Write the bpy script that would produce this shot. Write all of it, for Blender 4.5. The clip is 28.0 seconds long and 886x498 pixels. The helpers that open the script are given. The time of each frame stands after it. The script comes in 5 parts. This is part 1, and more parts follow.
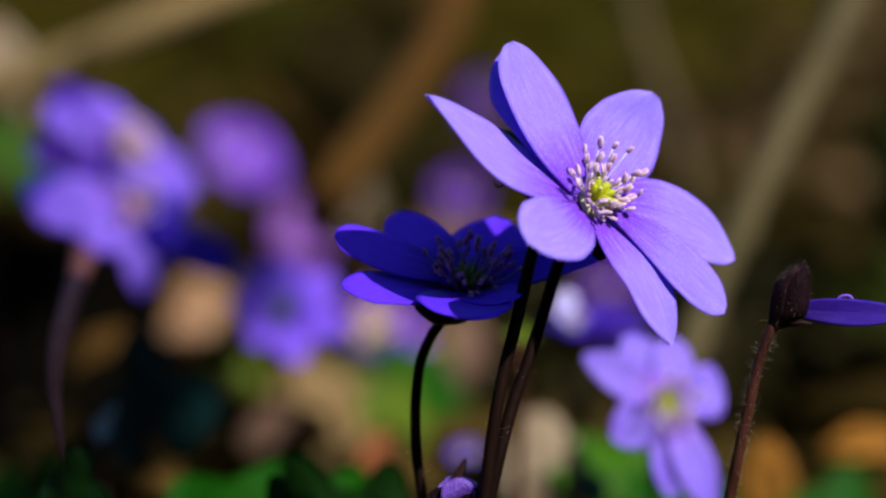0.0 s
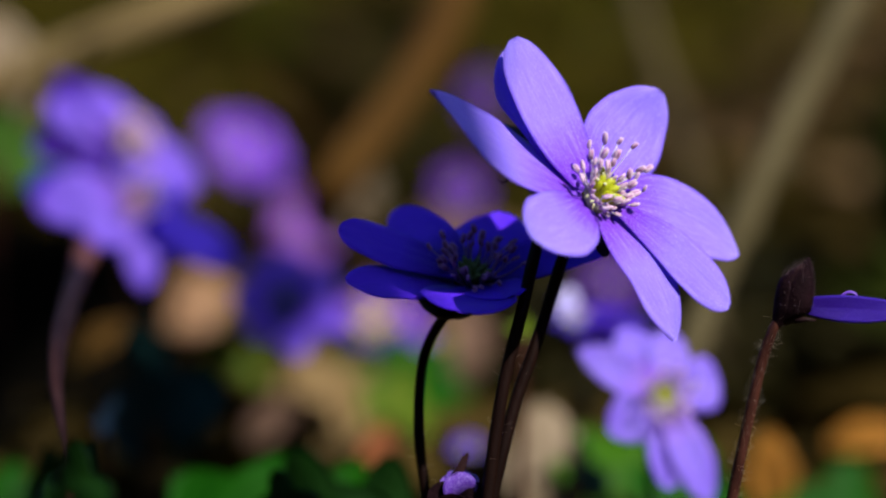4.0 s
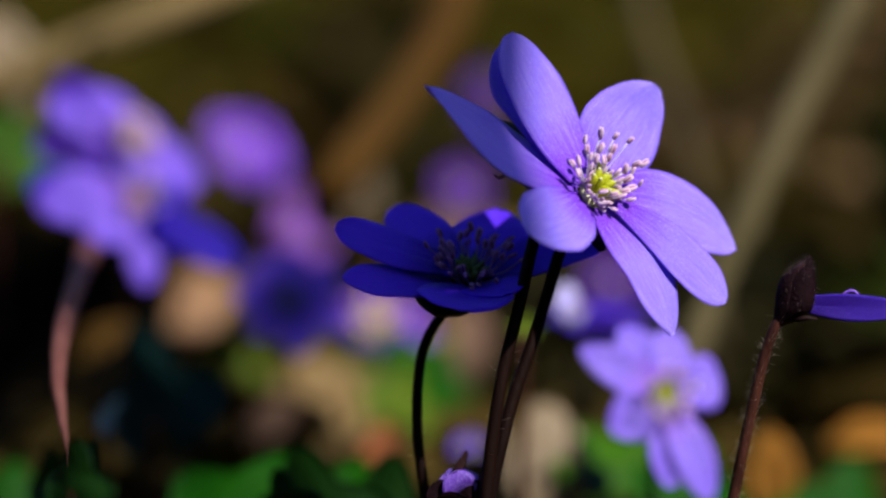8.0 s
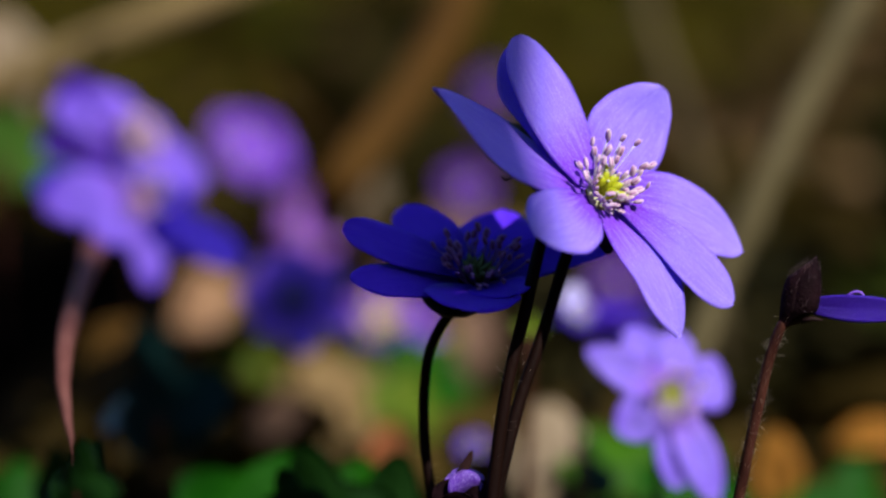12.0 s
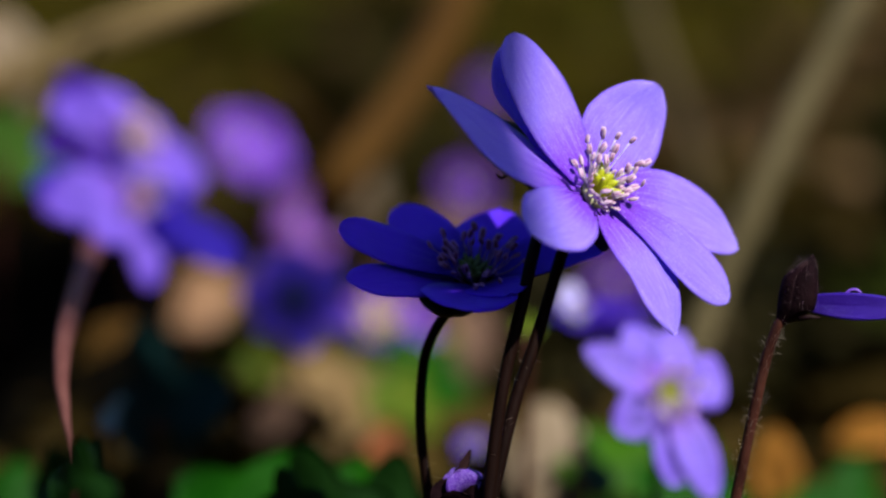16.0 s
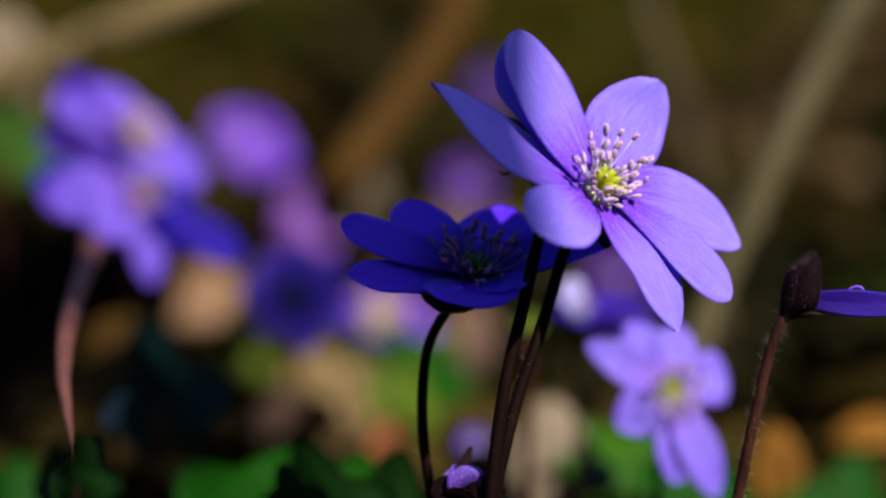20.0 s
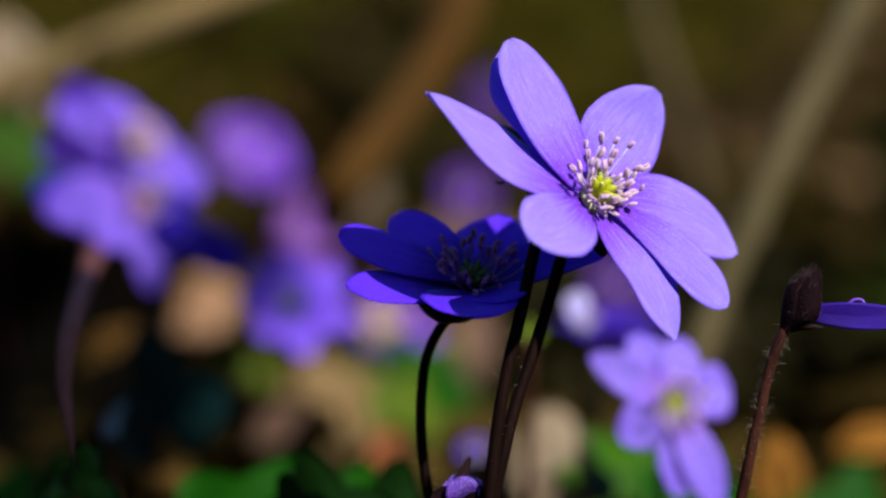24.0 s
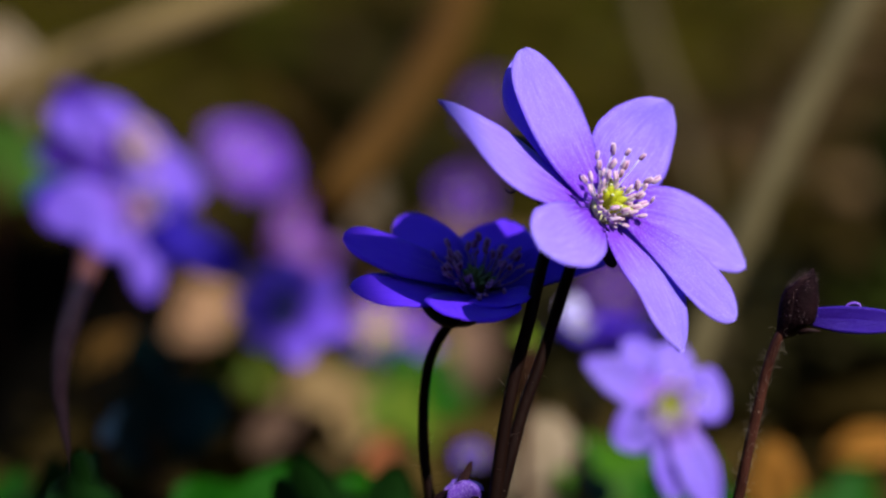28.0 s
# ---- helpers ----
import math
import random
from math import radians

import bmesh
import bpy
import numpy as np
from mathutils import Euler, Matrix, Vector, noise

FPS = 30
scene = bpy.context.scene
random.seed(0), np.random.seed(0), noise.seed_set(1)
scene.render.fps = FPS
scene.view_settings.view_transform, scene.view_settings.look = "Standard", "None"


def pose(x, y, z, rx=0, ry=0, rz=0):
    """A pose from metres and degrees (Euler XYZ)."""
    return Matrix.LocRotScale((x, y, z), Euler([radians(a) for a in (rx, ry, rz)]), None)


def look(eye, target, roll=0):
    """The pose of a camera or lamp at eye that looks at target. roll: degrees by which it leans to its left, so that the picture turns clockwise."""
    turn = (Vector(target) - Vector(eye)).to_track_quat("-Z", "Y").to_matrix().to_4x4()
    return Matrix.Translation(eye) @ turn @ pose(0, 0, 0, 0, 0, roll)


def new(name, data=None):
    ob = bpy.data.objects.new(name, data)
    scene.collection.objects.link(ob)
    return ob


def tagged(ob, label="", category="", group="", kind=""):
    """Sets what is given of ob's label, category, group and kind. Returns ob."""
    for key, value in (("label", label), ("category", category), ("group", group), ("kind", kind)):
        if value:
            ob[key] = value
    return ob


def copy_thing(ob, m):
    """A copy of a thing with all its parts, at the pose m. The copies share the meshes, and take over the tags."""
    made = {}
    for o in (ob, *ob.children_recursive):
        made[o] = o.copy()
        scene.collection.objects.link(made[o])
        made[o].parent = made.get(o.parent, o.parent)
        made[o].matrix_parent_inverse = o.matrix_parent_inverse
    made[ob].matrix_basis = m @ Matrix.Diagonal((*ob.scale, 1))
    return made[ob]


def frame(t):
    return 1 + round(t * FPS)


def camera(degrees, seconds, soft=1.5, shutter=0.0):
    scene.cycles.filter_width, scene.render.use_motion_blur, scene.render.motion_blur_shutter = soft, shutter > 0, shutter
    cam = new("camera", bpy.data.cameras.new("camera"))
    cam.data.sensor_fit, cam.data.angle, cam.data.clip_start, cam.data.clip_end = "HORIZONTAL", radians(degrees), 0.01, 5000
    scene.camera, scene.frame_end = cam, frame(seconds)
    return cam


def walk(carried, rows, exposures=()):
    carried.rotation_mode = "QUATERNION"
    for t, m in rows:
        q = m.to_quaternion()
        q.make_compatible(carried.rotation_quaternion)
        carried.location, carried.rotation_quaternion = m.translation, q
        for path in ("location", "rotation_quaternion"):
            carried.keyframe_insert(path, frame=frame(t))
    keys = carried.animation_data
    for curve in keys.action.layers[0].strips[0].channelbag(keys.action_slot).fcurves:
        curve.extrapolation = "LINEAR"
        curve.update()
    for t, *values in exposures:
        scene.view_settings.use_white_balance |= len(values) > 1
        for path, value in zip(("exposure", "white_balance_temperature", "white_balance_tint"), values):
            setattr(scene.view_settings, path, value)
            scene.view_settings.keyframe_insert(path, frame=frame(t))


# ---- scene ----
from mathutils import Quaternion

# ---- camera: a macro lens close over the forest floor, drifting slightly ----
EYE_Z = 0.16
cam = camera(18.5, 28.0, soft=2.3)
cam.data.dof.use_dof = True
cam.data.dof.focus_distance = 0.2395
cam.data.dof.aperture_fstop = 12.0
cam.data.dof.aperture_blades = 9
CAMERA = (
    (0, 0.15, -0.073), (0.5, 0.112, -0.073), (1, 0.08, -0.069), (1.5, 0.073, -0.061), (2, 0.069, -0.069), (2.5, 0.055, -0.069),
    (3, 0.04, -0.055), (3.5, 0.036, -0.04), (5.5, 0, -0.014), (6, 0, -0.003), (6.5, 0, -0.003), (7, 0.003, -0.011),
    (7.5, 0.011, -0.003), (8, 0.003, 0.003), (8.5, 0.003, 0.021), (9, 0.015, 0.048), (9.5, 0.018, 0.055), (10, 0.015, 0.052),
    (10.5, 0.003, 0.047), (11, -0.003, 0.07), (11.5, -0.012, 0.091), (12, -0.003, 0.106), (12.5, -0, 0.109), (14.5, 0.036, 0.105),
    (15, 0.029, 0.091), (15.5, 0.003, 0.076), (16, -0.019, 0.073), (16.5, -0.033, 0.076), (17, -0.037, 0.085), (17.5, -0.037, 0.076),
    (18, -0.04, 0.069), (18.5, -0.052, 0.062), (19, -0.061, 0.073), (19.5, -0.084, 0.091), (20, -0.091, 0.106), (20.5, -0.087, 0.113),
    (21, -0.066, 0.127), (21.5, -0.031, 0.141), (23.5, 0.092, 0.142), (24, 0.092, 0.131), (24.5, 0.102, 0.121), (25, 0.136, 0.098),
    (25.5, 0.15, 0.088), (26, 0.164, 0.076), (26.5, 0.182, 0.069), (27, 0.198, 0.052), (27.5, 0.204, 0.032), (28, 0.215, 0.047),
)
walk(cam, [(t, pose(0, 0, EYE_Z, 90 + tilt, 0, pan)) for t, tilt, pan in CAMERA], [(0.0, 0.89), (28.0, 0.89)])

# ---- light: spring sun from high on the right behind the camera, clear sky ----
SUN_AT = Vector((0.4764, -0.5883, 0.6534)).normalized()
world = bpy.data.worlds.new("spring_sky")
scene.world = world
world.use_nodes = True
wn, wl = world.node_tree.nodes, world.node_tree.links
sky = wn.new("ShaderNodeTexSky")
sky.sky_type = "NISHITA"
sky.sun_disc = False
sky.ozone_density = 7.0
sky.sun_elevation = math.asin(SUN_AT.z)
sky.sun_rotation = math.atan2(SUN_AT.x, SUN_AT.y)
wn["Background"].inputs["Strength"].default_value = 0.095
wl.new(sky.outputs["Color"], wn["Background"].inputs["Color"])
sun = new("sun", bpy.data.lights.new("sun", "SUN"))
sun.data.energy = 4.6
sun.data.angle = radians(0.5)
sun.data.color = (1.0, 0.95, 0.88)
sun.matrix_world = look(SUN_AT * 3, (0, 0, 0))


# ---- materials ----
def nodes_of(name):
    m = bpy.data.materials.new(name)
    m.use_nodes = True
    n, l = m.node_tree.nodes, m.node_tree.links
    return m, n, l, n["Principled BSDF"], n["Material Output"]


def mixed(n, l, kind, fac, a, b):
    x = n.new("ShaderNodeMix")
    x.data_type, x.blend_type = "RGBA", kind
    for socket, v in ((x.inputs[0], fac), (x.inputs[6], a), (x.inputs[7], b)):
        if isinstance(v, bpy.types.NodeSocket):
            l.new(v, socket)
        elif isinstance(v, tuple):
            socket.default_value = (*v, 1)
        else:
            socket.default_value = v
    return x.outputs[2]


def ranged(n, l, v, a, b, c, d):
    r = n.new("ShaderNodeMapRange")
    l.new(v, r.inputs[0])
    for i, x in enumerate((a, b, c, d)):
        r.inputs[i + 1].default_value = x
    return r.outputs[0]


def noisy(n, l, co, scale, detail=3.0, rough=0.55):
    t = n.new("ShaderNodeTexNoise")
    t.inputs["Scale"].default_value, t.inputs["Detail"].default_value, t.inputs["Roughness"].default_value = scale, detail, rough
    l.new(co, t.inputs["Vector"])
    return t.outputs[0]


def bumped(n, l, bsdf, height, strength, distance):
    b = n.new("ShaderNodeBump")
    b.inputs["Strength"].default_value, b.inputs["Distance"].default_value = strength, distance
    l.new(height, b.inputs["Height"])
    l.new(b.outputs[0], bsdf.inputs["Normal"])


def see_through(n, l, bsdf, out, colour, share):
    """Thin tissue: part of the light passes and leaves on the other face."""
    t, x = n.new("ShaderNodeBsdfTranslucent"), n.new("ShaderNodeMixShader")
    l.new(colour, t.inputs["Color"])
    x.inputs[0].default_value = share
    l.new(bsdf.outputs[0], x.inputs[1])
    l.new(t.outputs[0], x.inputs[2])
    l.new(x.outputs[0], out.inputs["Surface"])


def petal_stuff(name, heart, blade, tip, share=0.22, sheen=0.35, velvet=0.12, pale=(0.52, 0.44, 0.95)):
    """Petal: deeper at the claw, long fine veins, a satin bloom of tiny cells, painted sheen and sparkle."""
    m, n, l, b, out = nodes_of(name)
    tc, sep = n.new("ShaderNodeTexCoord"), n.new("ShaderNodeSeparateXYZ")
    l.new(tc.outputs["UV"], sep.inputs[0])
    along = sep.outputs[1]
    c = mixed(n, l, "MIX", ranged(n, l, along, 0.12, 0.40, 0, 1), heart, blade)
    c = mixed(n, l, "MIX", ranged(n, l, along, 0.55, 1.0, 0, 0.8), c, tip)
    mp = n.new("ShaderNodeMapping")
    mp.inputs["Scale"].default_value = (30, 2.0, 1)
    l.new(tc.outputs["UV"], mp.inputs[0])
    vein = noisy(n, l, mp.outputs[0], 1.0, 4.0, 0.6)
    c = mixed(n, l, "MULTIPLY", ranged(n, l, vein, 0.35, 0.7, 0.0, 0.38), c, (0.72, 0.66, 0.9))
    # Sun sheen along the veins, painted as pale streaks.
    mp2 = n.new("ShaderNodeMapping")
    mp2.inputs["Scale"].default_value = (70, 3.0, 1)
    mp2.inputs["Location"].default_value = (3.1, 1.7, 0)
    l.new(tc.outputs["UV"], mp2.inputs[0])
    sheen_streak = noisy(n, l, mp2.outputs[0], 1.0, 3.0, 0.6)
    c = mixed(n, l, "MIX", ranged(n, l, sheen_streak, 0.50, 0.78, 0.0, 0.42), c, pale)
    side = n.new("ShaderNodeMath")
    side.operation = "SUBTRACT"
    side.inputs[1].default_value = 0.5
    l.new(sep.outputs[0], side.inputs[0])
    rim = n.new("ShaderNodeMath")
    rim.operation = "ABSOLUTE"
    l.new(side.outputs[0], rim.inputs[0])
    c = mixed(n, l, "MULTIPLY", ranged(n, l, rim.outputs[0], 0.455, 0.5, 0.0, 0.6), c, (0.55, 0.35, 0.85))
    # Sparkle of the surface cells, painted as pale specks.
    sparkle_fleck = noisy(n, l, tc.outputs["Object"], 5200, 1.0)
    c = mixed(n, l, "MIX", ranged(n, l, sparkle_fleck, 0.56, 0.76, 0.0, 0.26), c, pale)
    blotch = noisy(n, l, tc.outputs["Object"], 420, 2.0)
    c = mixed(n, l, "MULTIPLY", ranged(n, l, blotch, 0.35, 0.7, 0.0, 0.35), c, (0.8, 0.78, 0.94))
    l.new(c, b.inputs["Base Color"])
    b.inputs["Roughness"].default_value = 0.4
    b.inputs["Specular IOR Level"].default_value = sheen
    b.inputs["Sheen Weight"].default_value = velvet
    b.inputs["Sheen Roughness"].default_value = 0.4
    cells = noisy(n, l, tc.outputs["Object"], 5200, 2.0)
    h = n.new("ShaderNodeMath")
    h.operation = "MULTIPLY_ADD"
    h.inputs[1].default_value = 0.35
    l.new(cells, h.inputs[0])
    l.new(vein, h.inputs[2])
    bumped(n, l, b, h.outputs[0], 0.5, 0.00035)
    deep = mixed(n, l, "MULTIPLY", 1.0, c, (0.94, 0.76, 1.0))
    see_through(n, l, b, out, deep, share)
    return m


def plain_stuff(name, a, b2, scale, rough=0.6, fine=8.0, bump=0.3, depth=0.0003, share=0.0, spec=0.3, vary=0.0, stretch=(1, 1, 1)):
    """Two-tone mottled surface with grain; vary lets alike pieces differ."""
    m, n, l, b, out = nodes_of(name)
    tc, mp = n.new("ShaderNodeTexCoord"), n.new("ShaderNodeMapping")
    mp.inputs["Scale"].default_value = stretch
    l.new(tc.outputs["Object"], mp.inputs[0])
    co = mp.outputs[0]
    big, small = noisy(n, l, co, scale, 4.0), noisy(n, l, co, scale * fine, 3.0)
    c = mixed(n, l, "MIX", ranged(n, l, big, 0.3, 0.7, 0, 1), a, b2)
    c = mixed(n, l, "MULTIPLY", ranged(n, l, small, 0.35, 0.75, 0.0, 0.55), c, (0.5, 0.47, 0.44))
    if vary:
        info = n.new("ShaderNodeObjectInfo")
        hsv = n.new("ShaderNodeHueSaturation")
        l.new(ranged(n, l, info.outputs["Random"], 0, 1, 1 - vary, 1 + vary), hsv.inputs["Value"])
        l.new(c, hsv.inputs["Color"])
        c = hsv.outputs[0]
    l.new(c, b.inputs["Base Color"])
    b.inputs["Roughness"].default_value = rough
    b.inputs["Specular IOR Level"].default_value = spec
    bumped(n, l, b, small, bump, depth)
    if share:
        see_through(n, l, b, out, c, share)
    return m


def leaf_stuff(name, a, b2, vein, share=0.25, rough=0.5, gloss=0.05):
    """Leaf blade: mottled tissue with pale ribs fanning from the base."""
    m, n, l, b, out = nodes_of(name)
    tc = n.new("ShaderNodeTexCoord")
    big = noisy(n, l, tc.outputs["Object"], 160, 4.0)
    c = mixed(n, l, "MIX", ranged(n, l, big, 0.3, 0.7, 0, 1), a, b2)
    w = n.new("ShaderNodeTexWave")
    w.wave_type, w.bands_direction = "BANDS", "X"
    w.inputs["Scale"].default_value, w.inputs["Distortion"].default_value = 2.2, 3.0
    l.new(tc.outputs["UV"], w.inputs["Vector"])
    c = mixed(n, l, "MIX", ranged(n, l, w.outputs[0], 0.86, 1.0, 0, 0.5), c, vein)
    l.new(c, b.inputs["Base Color"])
    b.inputs["Roughness"].default_value = rough
    b.inputs["Specular IOR Level"].default_value = gloss
    bumped(n, l, b, noisy(n, l, tc.outputs["Object"], 1400, 3.0), 0.3, 0.0003)
    see_through(n, l, b, out, c, share)
    return m


PETAL = petal_stuff("petal_violet_blue", (0.185, 0.032, 0.60), (0.278, 0.176, 0.81), (0.328, 0.240, 0.86), share=0.36, sheen=0.07, velvet=0.02, pale=(0.64, 0.56, 0.98))
# Shaded copy of the violet petal: shade put in as deep blue, darkest at the heart.
PETAL_SHADED = petal_stuff("petal_shaded_blue", (0.030, 0.006, 0.29), (0.093, 0.024, 0.70), (0.100, 0.026, 0.73), share=0.3, sheen=0.06, velvet=0.0, pale=(0.17, 0.05, 0.9))
PETAL_BLUE = petal_stuff("petal_blue_violet", (0.05, 0.010, 0.34), (0.140, 0.055, 0.57), (0.150, 0.065, 0.60), sheen=0.15, velvet=0.02, pale=(0.24, 0.12, 0.85))
PETAL_BLUE_DIM = petal_stuff("petal_drooping_blue", (0.035, 0.008, 0.26), (0.046, 0.013, 0.34), (0.045, 0.014, 0.34), sheen=0.1, velvet=0.0, pale=(0.12, 0.06, 0.55))
PETAL_BUD = petal_stuff("petal_bud_purple", (0.100, 0.018, 0.30), (0.085, 0.020, 0.30), (0.15, 0.05, 0.42), velvet=0.05)
PETAL_LILAC = petal_stuff("petal_lilac", (0.21, 0.07, 0.52), (0.156, 0.078, 0.57), (0.170, 0.092, 0.60), velvet=0.05)
# Shadow tone given to the left flower's dark petals.
PETAL_SHADOW = petal_stuff("petal_shadow_blue", (0.03, 0.004, 0.16), (0.034, 0.005, 0.18), (0.036, 0.005, 0.19), sheen=0.1, velvet=0.0, pale=(0.09, 0.04, 0.42))
PETAL_LEFT = petal_stuff("petal_violet", (0.15, 0.060, 0.40), (0.135, 0.070, 0.455), (0.105, 0.046, 0.41), sheen=0.08, velvet=0.0, pale=(0.24, 0.16, 0.66))
# Darker petal copy that carries the shade of petals turned from the sun.
PETAL_SHADED_INDIGO = petal_stuff("petal_shaded_indigo", (0.020, 0.007, 0.24), (0.022, 0.009, 0.28), (0.024, 0.010, 0.29), sheen=0.05, velvet=0.0, pale=(0.05, 0.025, 0.42))
PETAL_PURPLE = petal_stuff("petal_dull_purple", (0.075, 0.017, 0.20), (0.08, 0.019, 0.21), (0.085, 0.022, 0.23), sheen=0.1, velvet=0.0, pale=(0.11, 0.04, 0.28))
PETAL_ORCHID = petal_stuff("petal_orchid_purple", (0.18, 0.032, 0.50), (0.175, 0.034, 0.53), (0.185, 0.04, 0.56), velvet=0.04, pale=(0.26, 0.12, 0.65))
PETAL_PINK = petal_stuff("petal_faded_pink_lilac", (0.31, 0.095, 0.47), (0.29, 0.092, 0.48), (0.32, 0.11, 0.50), sheen=0.1, velvet=0.0, pale=(0.38, 0.20, 0.58))
PETAL_VIOLET = petal_stuff("petal_soft_violet", (0.20, 0.06, 0.42), (0.165, 0.046, 0.47), (0.18, 0.056, 0.50), sheen=0.1, velvet=0.0, pale=(0.25, 0.14, 0.55))
PETAL_PALE = petal_stuff("petal_pale_lilac", (0.44, 0.37, 0.82), (0.60, 0.56, 0.90), (0.65, 0.62, 0.92))
FILAMENT = plain_stuff("filament_white", (0.74, 0.68, 0.74), (0.82, 0.77, 0.80), 600, 0.5, share=0.55)
ANTHER = plain_stuff("anther_pink", (0.60, 0.38, 0.56), (0.76, 0.60, 0.73), 900, 0.6, bump=0.3, share=0.3, spec=0.15)
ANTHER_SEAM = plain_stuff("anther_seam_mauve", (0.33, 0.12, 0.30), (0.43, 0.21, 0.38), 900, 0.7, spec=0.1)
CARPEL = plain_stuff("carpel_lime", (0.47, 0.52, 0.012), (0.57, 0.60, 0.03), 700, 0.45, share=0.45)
# Carpel and filament copies with the shaded flower's shade in their colour.
CARPEL_DARKENED = plain_stuff("carpel_darkened_green", (0.05, 0.09, 0.02), (0.08, 0.12, 0.03), 700, 0.5)
FILAMENT_SHADED = plain_stuff("filament_shaded_mauve", (0.26, 0.15, 0.36), (0.34, 0.20, 0.45), 600, 0.6, share=0.3, spec=0.08)
CARPEL_TIP = plain_stuff("stigma_cream", (0.4464, 0.4608, 0.216), (0.504, 0.504, 0.288), 900, 0.5)
STEM_DARK = plain_stuff("stem_purple_brown", (0.004, 0.0014, 0.0011), (0.0085, 0.003, 0.0019), 500, 0.55, stretch=(1, 1, 0.12), spec=0.06)
STEM_RED = plain_stuff("stem_red_brown", (0.018, 0.0046, 0.0032), (0.064, 0.021, 0.0135), 900, 0.55, bump=0.6, stretch=(1, 1, 0.25), spec=0.08)
STEM_PINK = plain_stuff("stem_pinkish_brown", (0.100, 0.036, 0.032), (0.138, 0.056, 0.048), 400, 0.6, stretch=(1, 1, 0.12), spec=0.04)
HAIR = plain_stuff("hair_silver", (0.36, 0.3024, 0.2592), (0.4464, 0.3888, 0.3312), 900, 0.4, share=0.4)
HAIR_DIM = plain_stuff("hair_mauve_grey", (0.24, 0.17, 0.18), (0.34, 0.25, 0.26), 900, 0.5, share=0.4, spec=0.1)
ANTHER_ROSE = plain_stuff("anther_rose", (0.43, 0.29, 0.38), (0.53, 0.37, 0.45), 900, 0.6)
# Anther and seam copies, darkened for the shaded flower's stamens.
ANTHER_SHADED = plain_stuff("anther_shaded_plum", (0.24, 0.10, 0.25), (0.38, 0.19, 0.40), 900, 0.7, spec=0.08)
SEAM_SHADED = plain_stuff("anther_seam_shaded", (0.07, 0.02, 0.035), (0.11, 0.035, 0.055), 900, 0.7, spec=0.05)
POLLEN = plain_stuff("pollen_yellow", (0.62, 0.50, 0.08), (0.72, 0.60, 0.13), 900, 0.7)
BRACT = plain_stuff("bract_dark_purple", (0.012, 0.005, 0.006), (0.024, 0.010, 0.010), 500, 0.6, spec=0.08)
BUD_SKIN = plain_stuff("bud_brown_purple", (0.0032, 0.0010, 0.0017), (0.0095, 0.0033, 0.0050), 450, 0.75, bump=0.5, spec=0.03)
GREEN = leaf_stuff("leaf_fresh_green", (0.0022, 0.034, 0.0004), (0.006, 0.054, 0.0008), (0.014, 0.080, 0.002))
GREEN_SOFT = leaf_stuff("leaf_soft_green", (0.024, 0.062, 0.007), (0.036, 0.085, 0.012), (0.05, 0.11, 0.02))
GREEN_BRIGHT = leaf_stuff("leaf_sunlit_green", (0.012, 0.060, 0.0008), (0.030, 0.098, 0.002), (0.05, 0.12, 0.004))
GREEN_LIME = leaf_stuff("leaf_young_lime", (0.05, 0.09, 0.004), (0.08, 0.12, 0.008), (0.12, 0.15, 0.02))
# Glossy leaf; the sky's bluish sheen is also mixed into its colour.
GREEN_SKY_SHEEN = leaf_stuff("leaf_glossy_sky_tint", (0.022, 0.050, 0.052), (0.035, 0.070, 0.075), (0.05, 0.09, 0.09), share=0.1, rough=0.22, gloss=0.6)
# Shaded copies of the leaf green: the low tone stands for shade.
GREEN_SHADED = leaf_stuff("leaf_shaded_green", (0.003, 0.015, 0.002), (0.006, 0.026, 0.003), (0.010, 0.038, 0.005), share=0.12)
TEAL_SHADED = leaf_stuff("leaf_shaded_teal", (0.0034, 0.0160, 0.0150), (0.006, 0.0225, 0.0205), (0.0072, 0.0216, 0.02016), share=0.06)
DRY_TAN = plain_stuff("dry_leaf_tan", (0.225, 0.145, 0.058), (0.29, 0.195, 0.09), 130, 0.75, share=0.15, vary=0.15, spec=0.08)
DRY_PALE = plain_stuff("dry_leaf_pale", (0.185, 0.138, 0.088), (0.24, 0.185, 0.125), 130, 0.75, share=0.15, vary=0.1, spec=0.08)
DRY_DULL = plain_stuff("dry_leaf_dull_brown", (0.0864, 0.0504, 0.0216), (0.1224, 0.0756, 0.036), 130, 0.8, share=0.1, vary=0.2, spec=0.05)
DRY_ORANGE = plain_stuff("dry_leaf_orange", (0.21, 0.085, 0.011), (0.28, 0.125, 0.02), 130, 0.7, share=0.2, vary=0.15, spec=0.08)
DRY_PINK = plain_stuff("dry_leaf_pinkish_brown", (0.11, 0.062, 0.042), (0.16, 0.098, 0.07), 130, 0.75, share=0.15, vary=0.1, spec=0.08)
DRY_GOLD = plain_stuff("dry_leaf_golden_brown", (0.062, 0.030, 0.006), (0.092, 0.047, 0.011), 130, 0.75, share=0.15, vary=0.1, spec=0.05)
DRY_BEECH = plain_stuff("dry_leaf_beech_tan", (0.22, 0.118, 0.062), (0.28, 0.165, 0.092), 130, 0.75, share=0.15, vary=0.05, spec=0.08)
DRY_RED = plain_stuff("dry_leaf_russet", (0.2448, 0.072, 0.0288), (0.3024, 0.108, 0.0432), 130, 0.7, share=0.2, vary=0.1, spec=0.08)
DRY_BROWN = plain_stuff("dry_leaf_brown", (0.0275, 0.0175, 0.0036), (0.050, 0.033, 0.0075), 130, 0.8, share=0.1, vary=0.35, spec=0.03)
